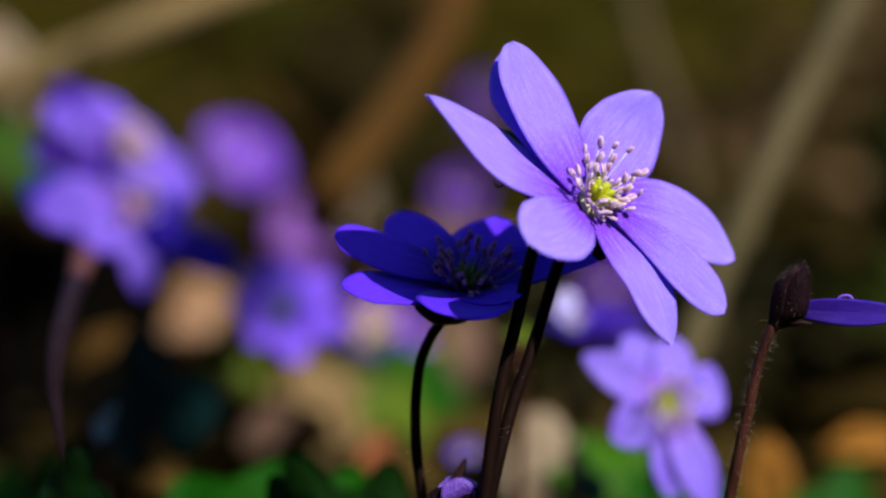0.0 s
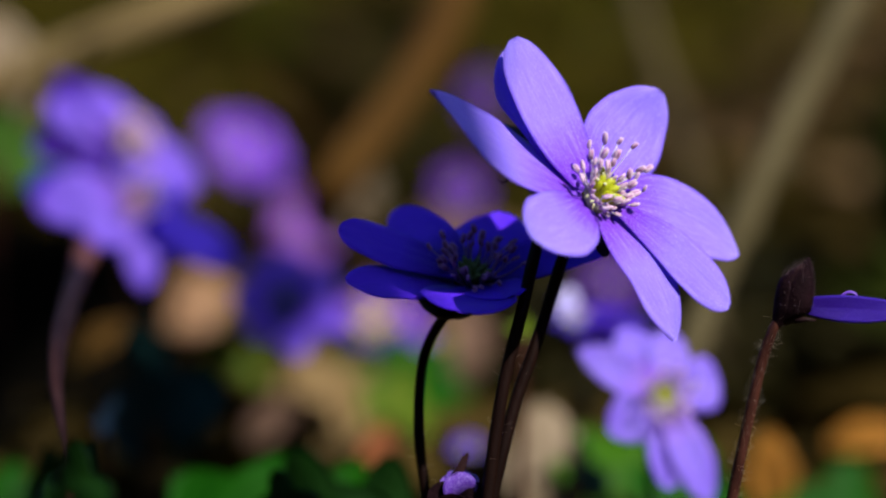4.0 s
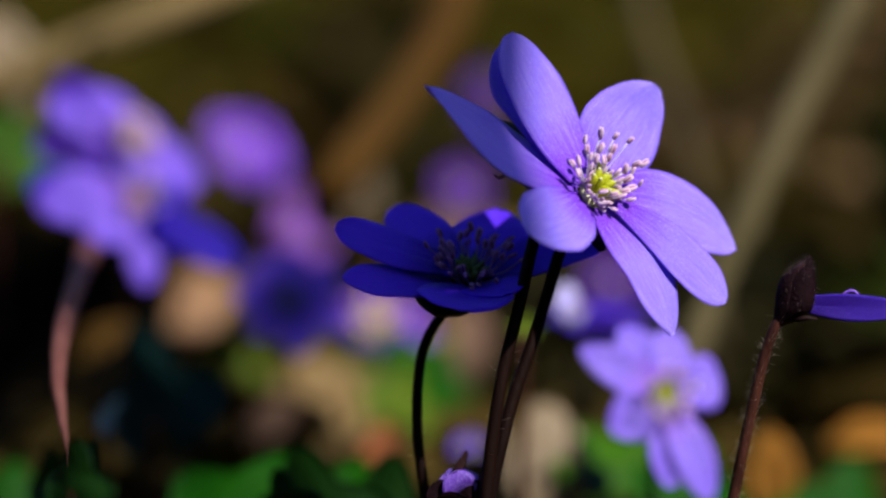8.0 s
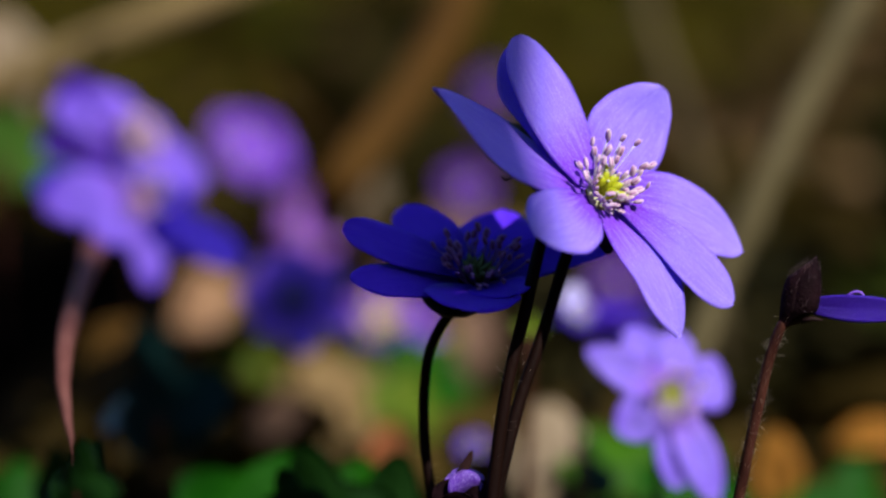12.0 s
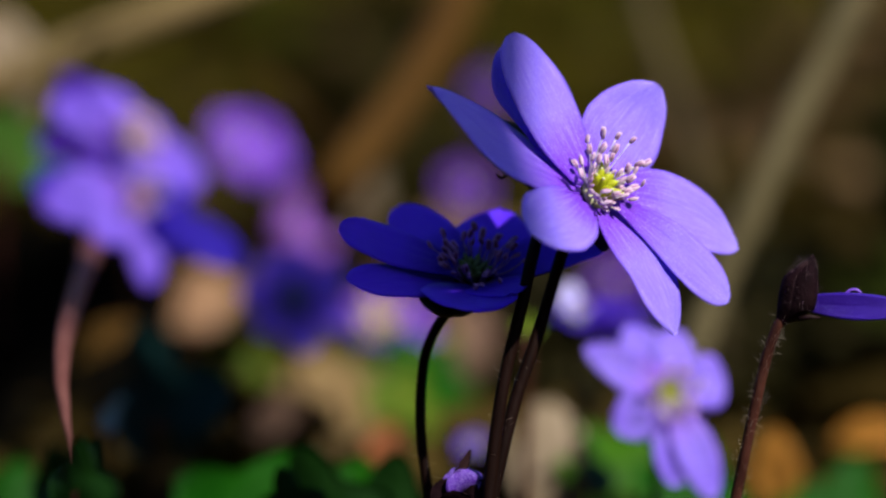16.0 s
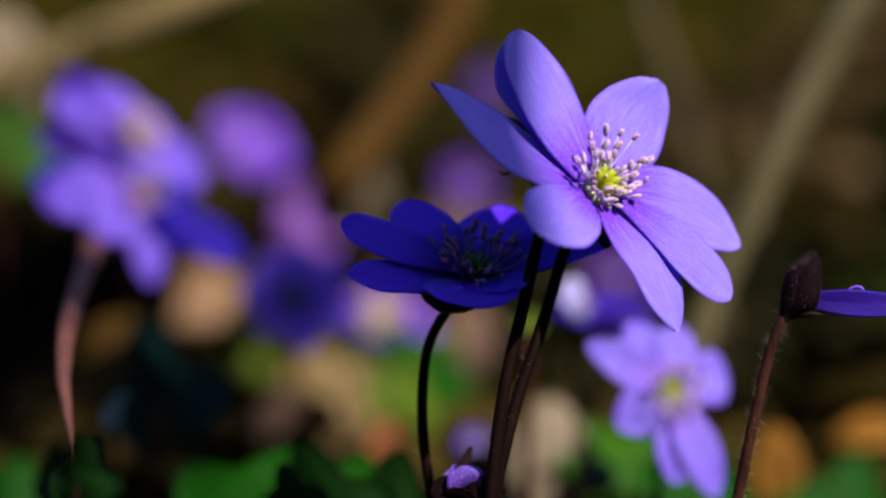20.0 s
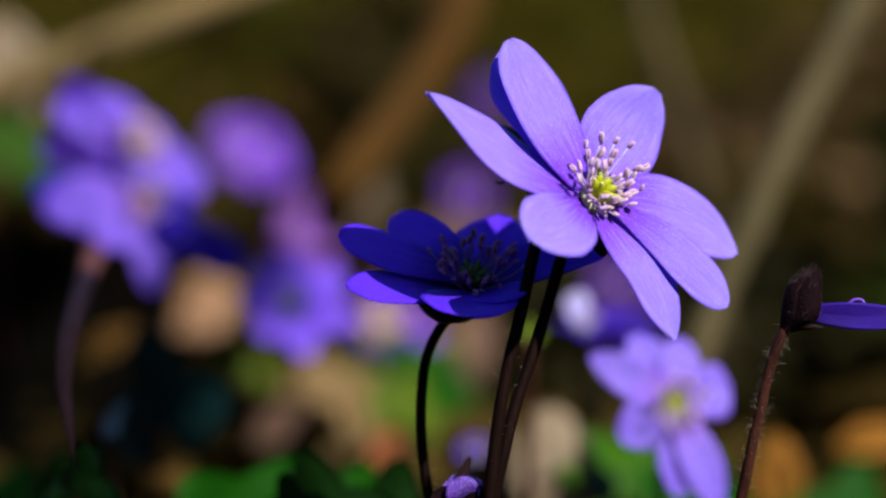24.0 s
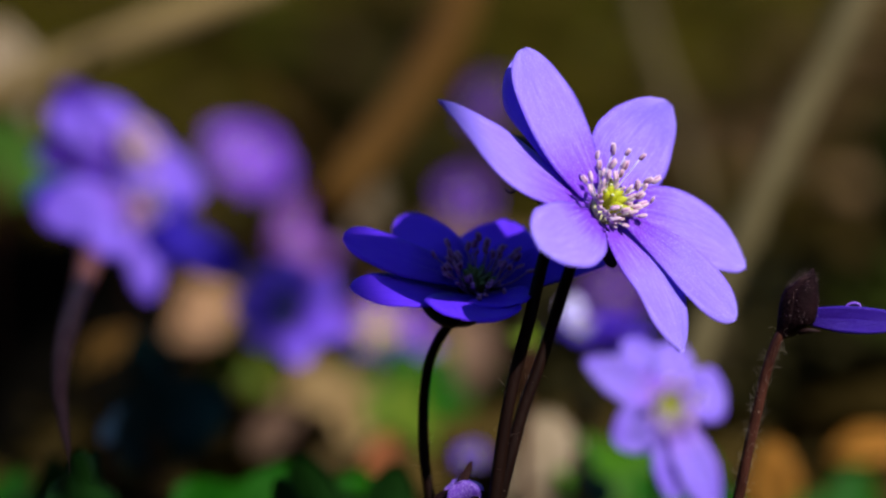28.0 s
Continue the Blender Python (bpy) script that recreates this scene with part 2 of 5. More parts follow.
DRY_DARK = plain_stuff("leaf_dark_brown", (0.013, 0.0105, 0.0016), (0.022, 0.018, 0.0034), 60, 0.8, share=0.05, vary=0.3, spec=0.03)
# Very dark leaf colour used to paint shade on the ground.
DRY_SHADED = plain_stuff("leaf_shaded_dark", (0.0078, 0.0064, 0.0014), (0.0165, 0.0135, 0.003), 130, 0.7, share=0.05, vary=0.3, spec=0.05)
SOIL = plain_stuff("humus_soil", (0.018, 0.0152, 0.0017), (0.035, 0.028, 0.0034), 9, 1.0, fine=14, bump=0.8, depth=0.004, spec=0.0)
# Almost black, so that the stump shape reads as deep shade.
SHADE_BLACK = plain_stuff("stump_shade_black", (0.0012, 0.001, 0.0008), (0.003, 0.0026, 0.0018), 60, 1.0, bump=0.8, depth=0.002, spec=0.0)
BARK_WARM = plain_stuff("branch_warm_bark", (0.125, 0.086, 0.034), (0.175, 0.126, 0.056), 80, 0.8, bump=0.6, depth=0.001, stretch=(1, 1, 0.3), spec=0.05)
BARK_DIM = plain_stuff("twig_dull_bark", (0.066, 0.053, 0.025), (0.104, 0.085, 0.043), 80, 0.8, bump=0.6, depth=0.001, stretch=(1, 1, 0.3), spec=0.05)
BARK_GREY = plain_stuff("twig_grey_bark", (0.0504, 0.036, 0.01728), (0.0648, 0.04896, 0.02448), 80, 0.8, bump=0.6, depth=0.001, stretch=(1, 1, 0.3), spec=0.08)
BARK_ORANGE = plain_stuff("twig_orange_bark", (0.038, 0.0172, 0.0022), (0.060, 0.0275, 0.0034), 80, 0.8, bump=0.6, depth=0.001, spec=0.08)
MOSS = plain_stuff("moss_green", (0.024, 0.034, 0.0014), (0.038, 0.054, 0.0025), 200, 0.9, bump=0.8, depth=0.002, spec=0.08)
WOODS = plain_stuff("far_woods", (0.0072, 0.00576, 0.00216), (0.01584, 0.0144, 0.00432), 1.2, 0.95, bump=0.3, depth=0.05, spec=0.05, stretch=(1, 1, 0.2))
TRUNK = plain_stuff("trunk_bark", (0.0216, 0.01728, 0.0108), (0.0432, 0.03456, 0.0216), 9, 0.9, bump=0.7, depth=0.01, spec=0.1, stretch=(1, 1, 0.25))


# ---- building helpers ----
def fine(n):
    """Twentieths of a millimetre."""
    return n * 0.00004987


def part(name, bm, material, parent=None, label=""):
    """One bmesh, given in world metres, as a mesh object under a thing."""
    me = bpy.data.meshes.new(name)
    bm.normal_update()
    if parent is not None:
        bm.transform(Matrix.Translation(-parent_spot(parent)))
    bm.to_mesh(me)
    bm.free()
    for p in me.polygons:
        p.use_smooth = True
    me.materials.append(material)
    ob = new(name, me)
    if parent is not None:
        ob.parent = parent
    return tagged(ob, label) if label else ob


def parent_spot(ob):
    spot = Vector(ob.location)
    while ob.parent is not None:
        ob = ob.parent
        spot = spot + ob.location
    return spot


def thing(name, at, label, category, group="", kind=""):
    ob = new(name)
    ob.empty_display_size = 0.005
    ob.location = at
    return tagged(ob, label, category, group, kind)


def ground_z(x, y):
    """Height of the forest floor: a gentle rise away from the camera, levelling far off."""
    z = 0.085 + 0.10 * max(-0.3, min(y, 1.0)) + 0.18 * max(0.0, min(y, 7.0) - 1.0)
    z += 0.010 * noise.noise((x * 7, y * 7, 1.3)) * min(1, abs(y) * 2) + 0.004 * noise.noise((x * 23, y * 23, 7.7))
    return z


def curve_points(pts, count):
    """Smooth line through the points, evenly paced."""
    p = [Vector(q) for q in pts]
    p = [2 * p[0] - p[1]] + p + [2 * p[-1] - p[-2]]
    t = [0.0]
    for q, r in zip(p, p[1:]):
        t.append(t[-1] + max((r - q).length, 1e-7) ** 0.5)
    spans = [(p[j + 1] - p[j]).length for j in range(1, len(p) - 2)]
    total = sum(spans)
    out = []
    for i in range(count + 1):
        d, j = i / count * total, 0
        while j < len(spans) - 1 and d > spans[j]:
            d -= spans[j]
            j += 1
        j += 1
        s = t[j] + (t[j + 1] - t[j]) * min(1.0, d / max(spans[j - 1], 1e-9))

        def mix(a, b, ta, tb):
            return a * ((tb - s) / (tb - ta)) + b * ((s - ta) / (tb - ta))

        a1, a2, a3 = (mix(p[k], p[k + 1], t[k], t[k + 1]) for k in (j - 1, j, j + 1))
        b1, b2 = mix(a1, a2, t[j - 1], t[j + 1]), mix(a2, a3, t[j], t[j + 2])
        out.append(mix(b1, b2, t[j], t[j + 1]))
    return out


def tube(bm, line, radius, sides=10, rough=0.0):
    """A tube along a line; radius is a number or a function of 0 to 1."""
    n, rings, side = len(line), [], None
    for i, p in enumerate(line):
        d = (line[min(i + 1, n - 1)] - line[max(i - 1, 0)]).normalized()
        if side is None:
            side = d.orthogonal().normalized()
        side = (side - d * side.dot(d)).normalized()
        other = d.cross(side)
        r = radius(i / (n - 1)) if callable(radius) else radius
        ring = []
        for k in range(sides):
            a = 2 * math.pi * k / sides
            q = r * (1 + rough * noise.noise((p.x * 900 + k, p.y * 900, p.z * 300)))
            ring.append(bm.verts.new(p + (side * math.cos(a) + other * math.sin(a)) * q))
        rings.append(ring)
    for a, b in zip(rings, rings[1:]):
        for k in range(sides):
            bm.faces.new((a[k], a[(k + 1) % sides], b[(k + 1) % sides], b[k]))
    bm.faces.new(list(reversed(rings[0])))
    bm.faces.new(rings[-1])
    return bm


def hairs(line, radius, count, length, seed, lean=0.3, start=0.0, end=1.0, thick=0.000012):
    """Fine spreading hairs along a stem, one mesh."""
    rnd, bm = random.Random(seed), bmesh.new()
    for _ in range(count):
        s = (start + (end - start) * rnd.random()) * (len(line) - 1)
        i = min(int(s), len(line) - 2)
        p = line[i].lerp(line[i + 1], s - i)
        d = (line[i + 1] - line[i]).normalized()
        o = d.orthogonal().normalized()
        o.rotate(Quaternion(d, rnd.random() * 2 * math.pi))
        r = radius(s / (len(line) - 1)) if callable(radius) else radius
        way = (o + d * rnd.uniform(-lean, lean * 2)).normalized()
        ln = length * rnd.uniform(0.4, 1.0)
        bend = d * ln * rnd.uniform(-0.15, 0.3)
        a, b, c = p + o * r * 0.9, p + o * r * 0.9 + way * ln * 0.55 + bend * 0.3, p + o * r * 0.9 + way * ln + bend
        tube(bm, [a, b, c], lambda q: thick * (1 - 0.6 * q), 3)
    return bm


def blade(length, width, peak=0.58, base=0.22, point=2.0, arch=0.05, cup=0.1, ruffle=0.02, twist=0.0, seed=0, thick=0.00022, rows=18, cols=10, notch=0.0, skew=0.0, taper=0.5):
    """A petal or simple leaf lying along +Y with its face to +Z, as a thin closed shell."""
    rnd = random.Random(seed)
    ox = rnd.random() * 50
    bm = bmesh.new()
    uv = bm.loops.layers.uv.new("UVMap")
    top, low = [], []
    for i in range(rows + 1):
        s = i / rows
        s = 1 - (1 - s) ** 1.25
        if s < peak:
            f = base + (1 - base) * math.sin(math.pi / 2 * s / peak) ** 1.15
        else:
            f = max(0.03, 1 - ((s - peak) / (1 - peak)) ** point) ** taper
        ra, rb = [], []
        for j in range(cols + 1):
            u = j / cols * 2 - 1
            x = u * f * width / 2 + skew * width * math.sin(math.pi * s)
            y = s * length * (1 - notch * (1 - abs(u)) * s ** 6)
            z = arch * length * 4 * s * (1 - s) + cup * width * u * u * math.sin(math.pi * min(1, s * 1.05))
            z += ruffle * width * noise.noise((ox + u * 1.4, s * 3.2, ox)) * (0.3 + abs(u)) * s ** 0.5
            z -= 0.018 * width * math.exp(-(u / 0.13) ** 2) * (1 - s)
            z += math.tan(twist * s) * x
            x *= 1 + 0.03 * noise.noise((ox, s * 6 + u, 3.0))
            t = thick * (0.45 + 0.55 * (1 - u * u)) * (1 - 0.5 * s)
            ra.append(bm.verts.new((x, y, z + t / 2)))
            rb.append(bm.verts.new((x, y, z - t / 2)))
        top.append(ra)
        low.append(rb)

    def quad(vs, st):
        face = bm.faces.new(vs)
        for lp, w in zip(face.loops, st):
            lp[uv].uv = w

    for i in range(rows):
        for j in range(cols):
            st = ((j / cols, i / rows), ((j + 1) / cols, i / rows), ((j + 1) / cols, (i + 1) / rows), (j / cols, (i + 1) / rows))
            quad((top[i][j], top[i][j + 1], top[i + 1][j + 1], top[i + 1][j]), st)
            quad((low[i + 1][j], low[i + 1][j + 1], low[i][j + 1], low[i][j]), (st[3], st[2], st[1], st[0]))
        for j, flip in ((0, False), (cols, True)):
            q = (top[i][j], top[i + 1][j], low[i + 1][j], low[i][j])
            st = ((j / cols, i / rows), (j / cols, (i + 1) / rows), (j / cols, (i + 1) / rows), (j / cols, i / rows))
            quad(q[::-1] if flip else q, st[::-1] if flip else st)
    for i, flip in ((0, True), (rows, False)):
        for j in range(cols):
            q = (top[i][j], top[i][j + 1], low[i][j + 1], low[i][j])
            st = [(j / cols, i / rows)] * 4
            quad(q if flip else q[::-1], st)
    return bm


def aimed(base, tip, face):
    """Pose whose +Y runs from base to tip and whose +Z is as near to face as can be."""
    y = (Vector(tip) - Vector(base)).normalized()
    z = Vector(face)
    z = (z - y * z.dot(y)).normalized()
    x = y.cross(z)
    m = Matrix((x, y, z)).transposed().to_4x4()
    m.translation = base
    return m


def ellipsoid(bm, centre, axis, along, across, sub=1):
    m = axis.to_track_quat("Z", "Y").to_matrix().to_4x4()
    m.translation = centre
    bmesh.ops.create_icosphere(bm, subdivisions=sub, radius=1, matrix=m @ Matrix.Diagonal((across, across, along, 1)))


def add_stamen(parent, base, tip, anther_way, size, seed, filament=None, anther=None, seam=None, rich=True):
    """Filament with a two-lobed anther and its darker seam."""
    rnd = random.Random(seed)
    base, tip = Vector(base), Vector(tip)
    side = Vector((rnd.uniform(-1, 1), rnd.uniform(-1, 1), rnd.uniform(-1, 1))) * (tip - base).length * 0.08
    bm = tube(bmesh.new(), curve_points([base, base.lerp(tip, 0.5) + side, tip], 5), lambda s: size * (0.22 - 0.08 * s), 6)
    st = part("stamen", bm, filament or FILAMENT, parent)
    w = Vector(anther_way).normalized()
    o = w.orthogonal().normalized()
    o.rotate(Quaternion(w, rnd.random() * 6.28))
    c = tip + w * size * 0.7
    bm = bmesh.new()
    ellipsoid(bm, c + o * size * 0.24, w, size * 1.1, size * 0.38, 2 if rich else 1)
    ellipsoid(bm, c - o * size * 0.24, w, size * 1.02, size * 0.38, 2 if rich else 1)
    an = part("anther", bm, anther or ANTHER, st)
    if rich:
        k = w.cross(o)
        bm = bmesh.new()
        for sign in (-1, 1):
            ellipsoid(bm, c + k * size * 0.24 * sign, w, size * 0.86, size * 0.20, 1)
        part("anther_seam", bm, seam or ANTHER_SEAM, st, "mauve seam")
    return an


def add_carpels(parent, centre, face, radius, count, size, seed, body=None, tip=None):
    """Cluster of small beaked carpels in the heart of the flower."""
    rnd = random.Random(seed)
    f = Vector(face).normalized()
    a = f.orthogonal().normalized()
    b = f.cross(a)
    for i in range(count):
        r = radius * math.sqrt((i + 0.3) / count)
        t = i * 2.4
        out = a * math.cos(t) + b * math.sin(t)
        p = Vector(centre) + out * r
        w = (f + out * 0.55 * r / radius + Vector((rnd.uniform(-1, 1), 0, rnd.uniform(-1, 1))) * 0.12).normalized()
        bm = bmesh.new()
        tube(bm, [p, p + w * size * 0.5, p + w * size, p + w * size * 1.5 + out * size * 0.1, p + w * size * 1.75 + out * size * 0.25],
             lambda s: size * (0.5 + 0.16 * math.sin(s * 3.1)) * (1 - 0.72 * s ** 2), 8)
        cp = part("carpel", bm, body or CARPEL, parent)
        bm = bmesh.new()
        ellipsoid(bm, p + w * size * 1.78 + out * size * 0.27, w, size * 0.16, size * 0.2)
        part("stigma", bm, tip or CARPEL_TIP, cp, "cream stigma")


def lobed_leaf(name, centre, face, top, size, mat, label, seed, root=None, group="hepatica leaves", stalk=STEM_RED):
    """Three-lobed hepatica leaf on its stalk; top is the way its middle lobe points."""
    rnd = random.Random(seed)
    c, f = Vector(centre), Vector(face).normalized()
    rx, ry = (c.x, c.y + 0.01) if root is None else root
    foot = Vector((rx, ry, min(ground_z(rx, ry), c.z - size * 0.3) - 0.002))
    th = thing(name, foot, label, "leaf", group)
    m = aimed(c, c + Vector(top), f)
    bm = bmesh.new()
    uv = bm.loops.layers.uv.new("UVMap")
    rings, spokes = 8, 72
    layers = []
    for side in (1, -1):
        grid = []
        for i in range(rings + 1):
            row = []
            for k in range(spokes):
                t = -math.pi + 2 * math.pi * k / spokes
                lobe = 0.42 + 0.58 * max(math.exp(-abs((t - q) / 0.66) ** 1.5) for q in (-1.45, 0.0, 1.45))
                notch = 0.25 if abs(t) > 2.6 else 1.0
                r = size * lobe * notch * (1 + 0.05 * noise.noise((math.cos(t) * 3 + seed, math.sin(t) * 3, seed))) * i / rings
                x, y = r * math.sin(t), r * math.cos(t)
                z = 0.25 * size * (r / size) ** 2 * math.cos(3 * t) * 0.5 - 0.18 * r * r / size + 0.06 * size * noise.noise((x / size * 2.5 + seed, y / size * 2.5, 0.5))
                row.append(bm.verts.new((x, y, z + side * 0.0001)))
            grid.append(row)
        layers.append(grid)
        for i in range(rings):
            for k in range(spokes):
                q = (grid[i][k], grid[i + 1][k], grid[i + 1][(k + 1) % spokes], grid[i][(k + 1) % spokes])
                face_ = bm.faces.new(q[::-1] if side > 0 else q)
                for lp in face_.loops:
                    lp[uv].uv = (lp.vert.co.x / size + 0.5, lp.vert.co.y / size)
    for k in range(spokes):
        bm.faces.new((layers[0][rings][k], layers[1][rings][k], layers[1][rings][(k + 1) % spokes], layers[0][rings][(k + 1) % spokes]))
    bmesh.ops.remove_doubles(bm, verts=bm.verts, dist=0.00002)
    bm.transform(m)
    part("blade", bm, mat, th)
    line = curve_points([foot, foot.lerp(c, 0.6) + Vector((rnd.uniform(-1, 1) * size * 0.1, 0, 0)), c - f * 0.0003], 10)
    part("stalk", tube(bmesh.new(), line, lambda s: 0.0007 - 0.0002 * s, 7), stalk, th)
    return th


def dry_leaf(name, centre, along, face, length, width, mat, label, seed, curl=0.25):
    """A fallen leaf, curled, with its midrib."""
    c, w = Vector(centre), Vector(along).normalized()
    base, tip = c - w * length / 2, c + w * length / 2
    lf = thing(name, c, label, "dry leaf", "fallen leaves")
    rnd = random.Random(seed)
    bm = blade(length, width, peak=0.5, base=0.12, point=1.5, arch=0.08 * rnd.uniform(-0.5, 1), cup=curl, ruffle=0.16, twist=rnd.uniform(-0.5, 0.5), seed=seed, thick=0.0003, rows=12, cols=8)
    m = aimed(base, tip, face)
    bm.transform(m)
    part("blade", bm, mat, lf)
    line = [m @ Vector((0, length * s, 0.0004)) for s in (-0.18, -0.05, 0.1, 0.4, 0.7)]
    part("midrib", tube(bmesh.new(), line, lambda s: 0.0007 * (1 - 0.7 * s), 5), DRY_BROWN, lf)
    if base.z - ground_z(base.x, base.y) > 0.008:
        foot = Vector((base.x + 0.002, base.y + 0.012, ground_z(base.x + 0.002, base.y + 0.012) - 0.002))
        part("stalk", tube(bmesh.new(), curve_points([foot, foot.lerp(line[0], 0.6) + Vector((0.001, 0.002, 0)), line[0]], 8), 0.00035, 6), DRY_BROWN, lf)
    return lf


def twig(name, pts, r0, r1, mat, label, seed, sides=10, category="twig", rough=0.25):
    t = thing(name, Vector(pts[0]), label, category, "fallen twigs")
    line = curve_points(pts, 26)
    part("shaft", tube(bmesh.new(), line, lambda s: (r0 + (r1 - r0) * s) * (1 + 0.18 * math.exp(-((s * 5 + seed) % 1 - 0.5) ** 2 * 90)), sides, rough), mat, t)
    rnd = random.Random(seed)
    for i in (7, 15, 21):
        p, d = line[i], (line[i + 1] - line[i]).normalized()
        o = d.orthogonal().normalized()
        o.rotate(Quaternion(d, rnd.random() * 6.28))
        part("side_spur", tube(bmesh.new(), [p, p + o * r0 * 1.5 + d * r0, p + o * r0 * 2.2 + d * r0 * 2.4], lambda s: r0 * 0.4 * (1 - 0.6 * s), 6), mat, t)
    return t


def bloom(fl, centre, face, tips, mat, seed, arch=0.03, cup=0.08, rows=18, cols=10, claw=0.12, thick=0.00022, base_w=0.34, point=2.2):
    """Petals round a centre, each by its tip's offset and its width (and, if given, its arch, cup and so on)."""
    c, f = Vector(centre), Vector(face).normalized()
    for i, (tip, width, *more) in enumerate(tips):
        o = dict(zip(("arch", "cup", "twist", "point", "skew", "peak", "roll", "sink", "base", "taper"), more))
        out = Vector(tip)
        flat = (out - f * out.dot(f)).normalized()
        base = c + flat * out.length * claw - f * (0.0003 * (i % 2) + o.get("sink", 0))
        ln = (c + out - base).length
        bm = blade(ln, width, peak=o.get("peak", 0.58), arch=o.get("arch", arch), cup=o.get("cup", cup), twist=o.get("twist", 0.0), point=o.get("point", point), skew=o.get("skew", 0.0),
                   ruffle=0.05, seed=seed * 17 + i, rows=rows, cols=cols, thick=thick, base=o.get("base", base_w), taper=o.get("taper", 0.5))
        bm.transform(aimed(base, c + out, f) @ Matrix.Rotation(-radians(o.get("roll", 0)), 4, "Y"))
        part("petal", bm, mat, fl)


# ---- ground ----
def build_ground():
    xs = sorted({round(s * 0.02 * 1.13 ** i * (1 if i < 1 else 1), 4) for i in range(75) for s in (-1, 1)} | {0.0, 0.01, -0.01})
    xs = [x for x in xs if abs(x) < 150] + [-150, 150]
    xs = sorted(set(xs) | {i * 0.025 for i in range(-36, 37)})
    ys = sorted({round(i * 0.02, 3) for i in range(-20, 90)} | {round(1.8 * 1.09 ** i, 3) for i in range(54)} | {-0.6, -1, -2, -5, -20, -100})
    vs, fs = [], []
    for y in ys:
        for x in xs:
            vs.append((x, y, ground_z(x, y)))
    w = len(xs)
    for j in range(len(ys) - 1):
        for i in range(w - 1):
            a = j * w + i
            fs.append((a, a + 1, a + w + 1, a + w))
    me = bpy.data.meshes.new("ground")
    me.from_pydata(vs, [], fs)
    for p in me.polygons:
        p.use_smooth = True
    me.materials.append(SOIL)
    tagged(new("ground", me), "dark brown humus of a forest floor rising gently", "ground", kind="structure")


build_ground()


def build_litter(name, count, box, sizes, mat, label, seed):
    """Loose small leaves strewn over the soil, too many to count: one object."""
    rnd = random.Random(seed)
    vs, fs = [], []
    for _ in range(count):
        y = box[2] + (box[3] - box[2]) * rnd.random() ** 1.6
        x = rnd.uniform(box[0], box[1]) * (0.35 + y)
        ln = rnd.uniform(*sizes)
        wd = ln * rnd.uniform(0.4, 0.65)
        m = pose(x, y, ground_z(x, y) + rnd.uniform(0.001, 0.006), rnd.uniform(-35, 35), rnd.uniform(-35, 35), rnd.uniform(0, 360))
        k = len(vs)
        curl = rnd.uniform(-0.5, 0.9)
        for i in range(6):
            s = i / 5
            f = math.sin(math.pi * (0.06 + 0.9 * s)) ** 0.8
            for u in (-1, -0.5, 0, 0.5, 1):
                vs.append(m @ Vector((u * f * wd / 2, (s - 0.5) * ln, curl * wd * 0.5 * u * u * f + 0.2 * ln * (s - 0.5) ** 2)))
        for i in range(5):
            for j in range(4):
                a = k + i * 5 + j
                fs.append((a, a + 1, a + 6, a + 5))
    me = bpy.data.meshes.new(name)
    me.from_pydata(vs, [], fs)
    for p in me.polygons:
        p.use_smooth = True
    me.materials.append(mat)
    tagged(new(name, me), label, "moss" if "moss" in name else "leaf litter", kind="stuff")




def woods():
    """Unseen woods and bare trees all round at a distance, added to cut the sky light."""
    vs, fs = [], []
    n = 96
    for i in range(n):
        t = 2 * math.pi * i / n
        r = 26 * (1 + 0.1 * noise.noise((math.cos(t) * 3, math.sin(t) * 3, 0)))
        for z in (-2.0, 4.0, 9.0 + 3.0 * noise.noise((math.cos(t) * 6, math.sin(t) * 6, 2))):
            vs.append((math.cos(t) * r, math.sin(t) * r, z))
    for i in range(n):
        a, b = i * 3, (i + 1) % n * 3
        fs += [(a, b, b + 1, a + 1), (a + 1, b + 1, b + 2, a + 2)]
    me = bpy.data.meshes.new("backdrop")
    me.from_pydata(vs, [], fs)
    me.materials.append(WOODS)
    tagged(new("backdrop", me), "dark far woods out of view, added to block sky light", "woods", kind="structure")
    rnd = random.Random(8)
    first = None
    for i in range(26):
        t, r = i * 0.2417 * 1.03 + rnd.uniform(-0.08, 0.08), rnd.uniform(7, 16)
        x, y = math.cos(t) * r, math.sin(t) * r
        if abs(math.degrees(math.atan2(SUN_AT.x, SUN_AT.y) - math.atan2(x, y))) < 8:
            continue
        at = Vector((x, y, ground_z(x, y) - 0.05))
        if first is None:
            first = thing("tree", at, "unseen bare tree with a straight dark trunk, added to block sky light", "tree", "trees round the glade")
            line = curve_points([at, at + Vector((0.1, 0, 3)), at + Vector((-0.1, 0.1, 7)), at + Vector((0.1, 0, 11))], 18)
            part("trunk", tube(bmesh.new(), line, lambda s: 0.16 * (1 - 0.8 * s) + 0.1 * math.exp(-s * 30), 14, 0.1), TRUNK, first)
            for k in range(14):
                p = line[6 + k * 11 // 14]
                a = k * 2.4
                q = p + Vector((math.cos(a), math.sin(a), 0.8)) * (1.6 - k * 0.07)
                part("limb", tube(bmesh.new(), curve_points([p, p.lerp(q, 0.5) + Vector((0, 0, -0.1)), q], 8), lambda s: 0.045 * (1 - 0.85 * s), 6), TRUNK, first)
        else:
            copy_thing(first, pose(at.x, at.y, at.z, 0, 0, rnd.uniform(0, 360)))


woods()
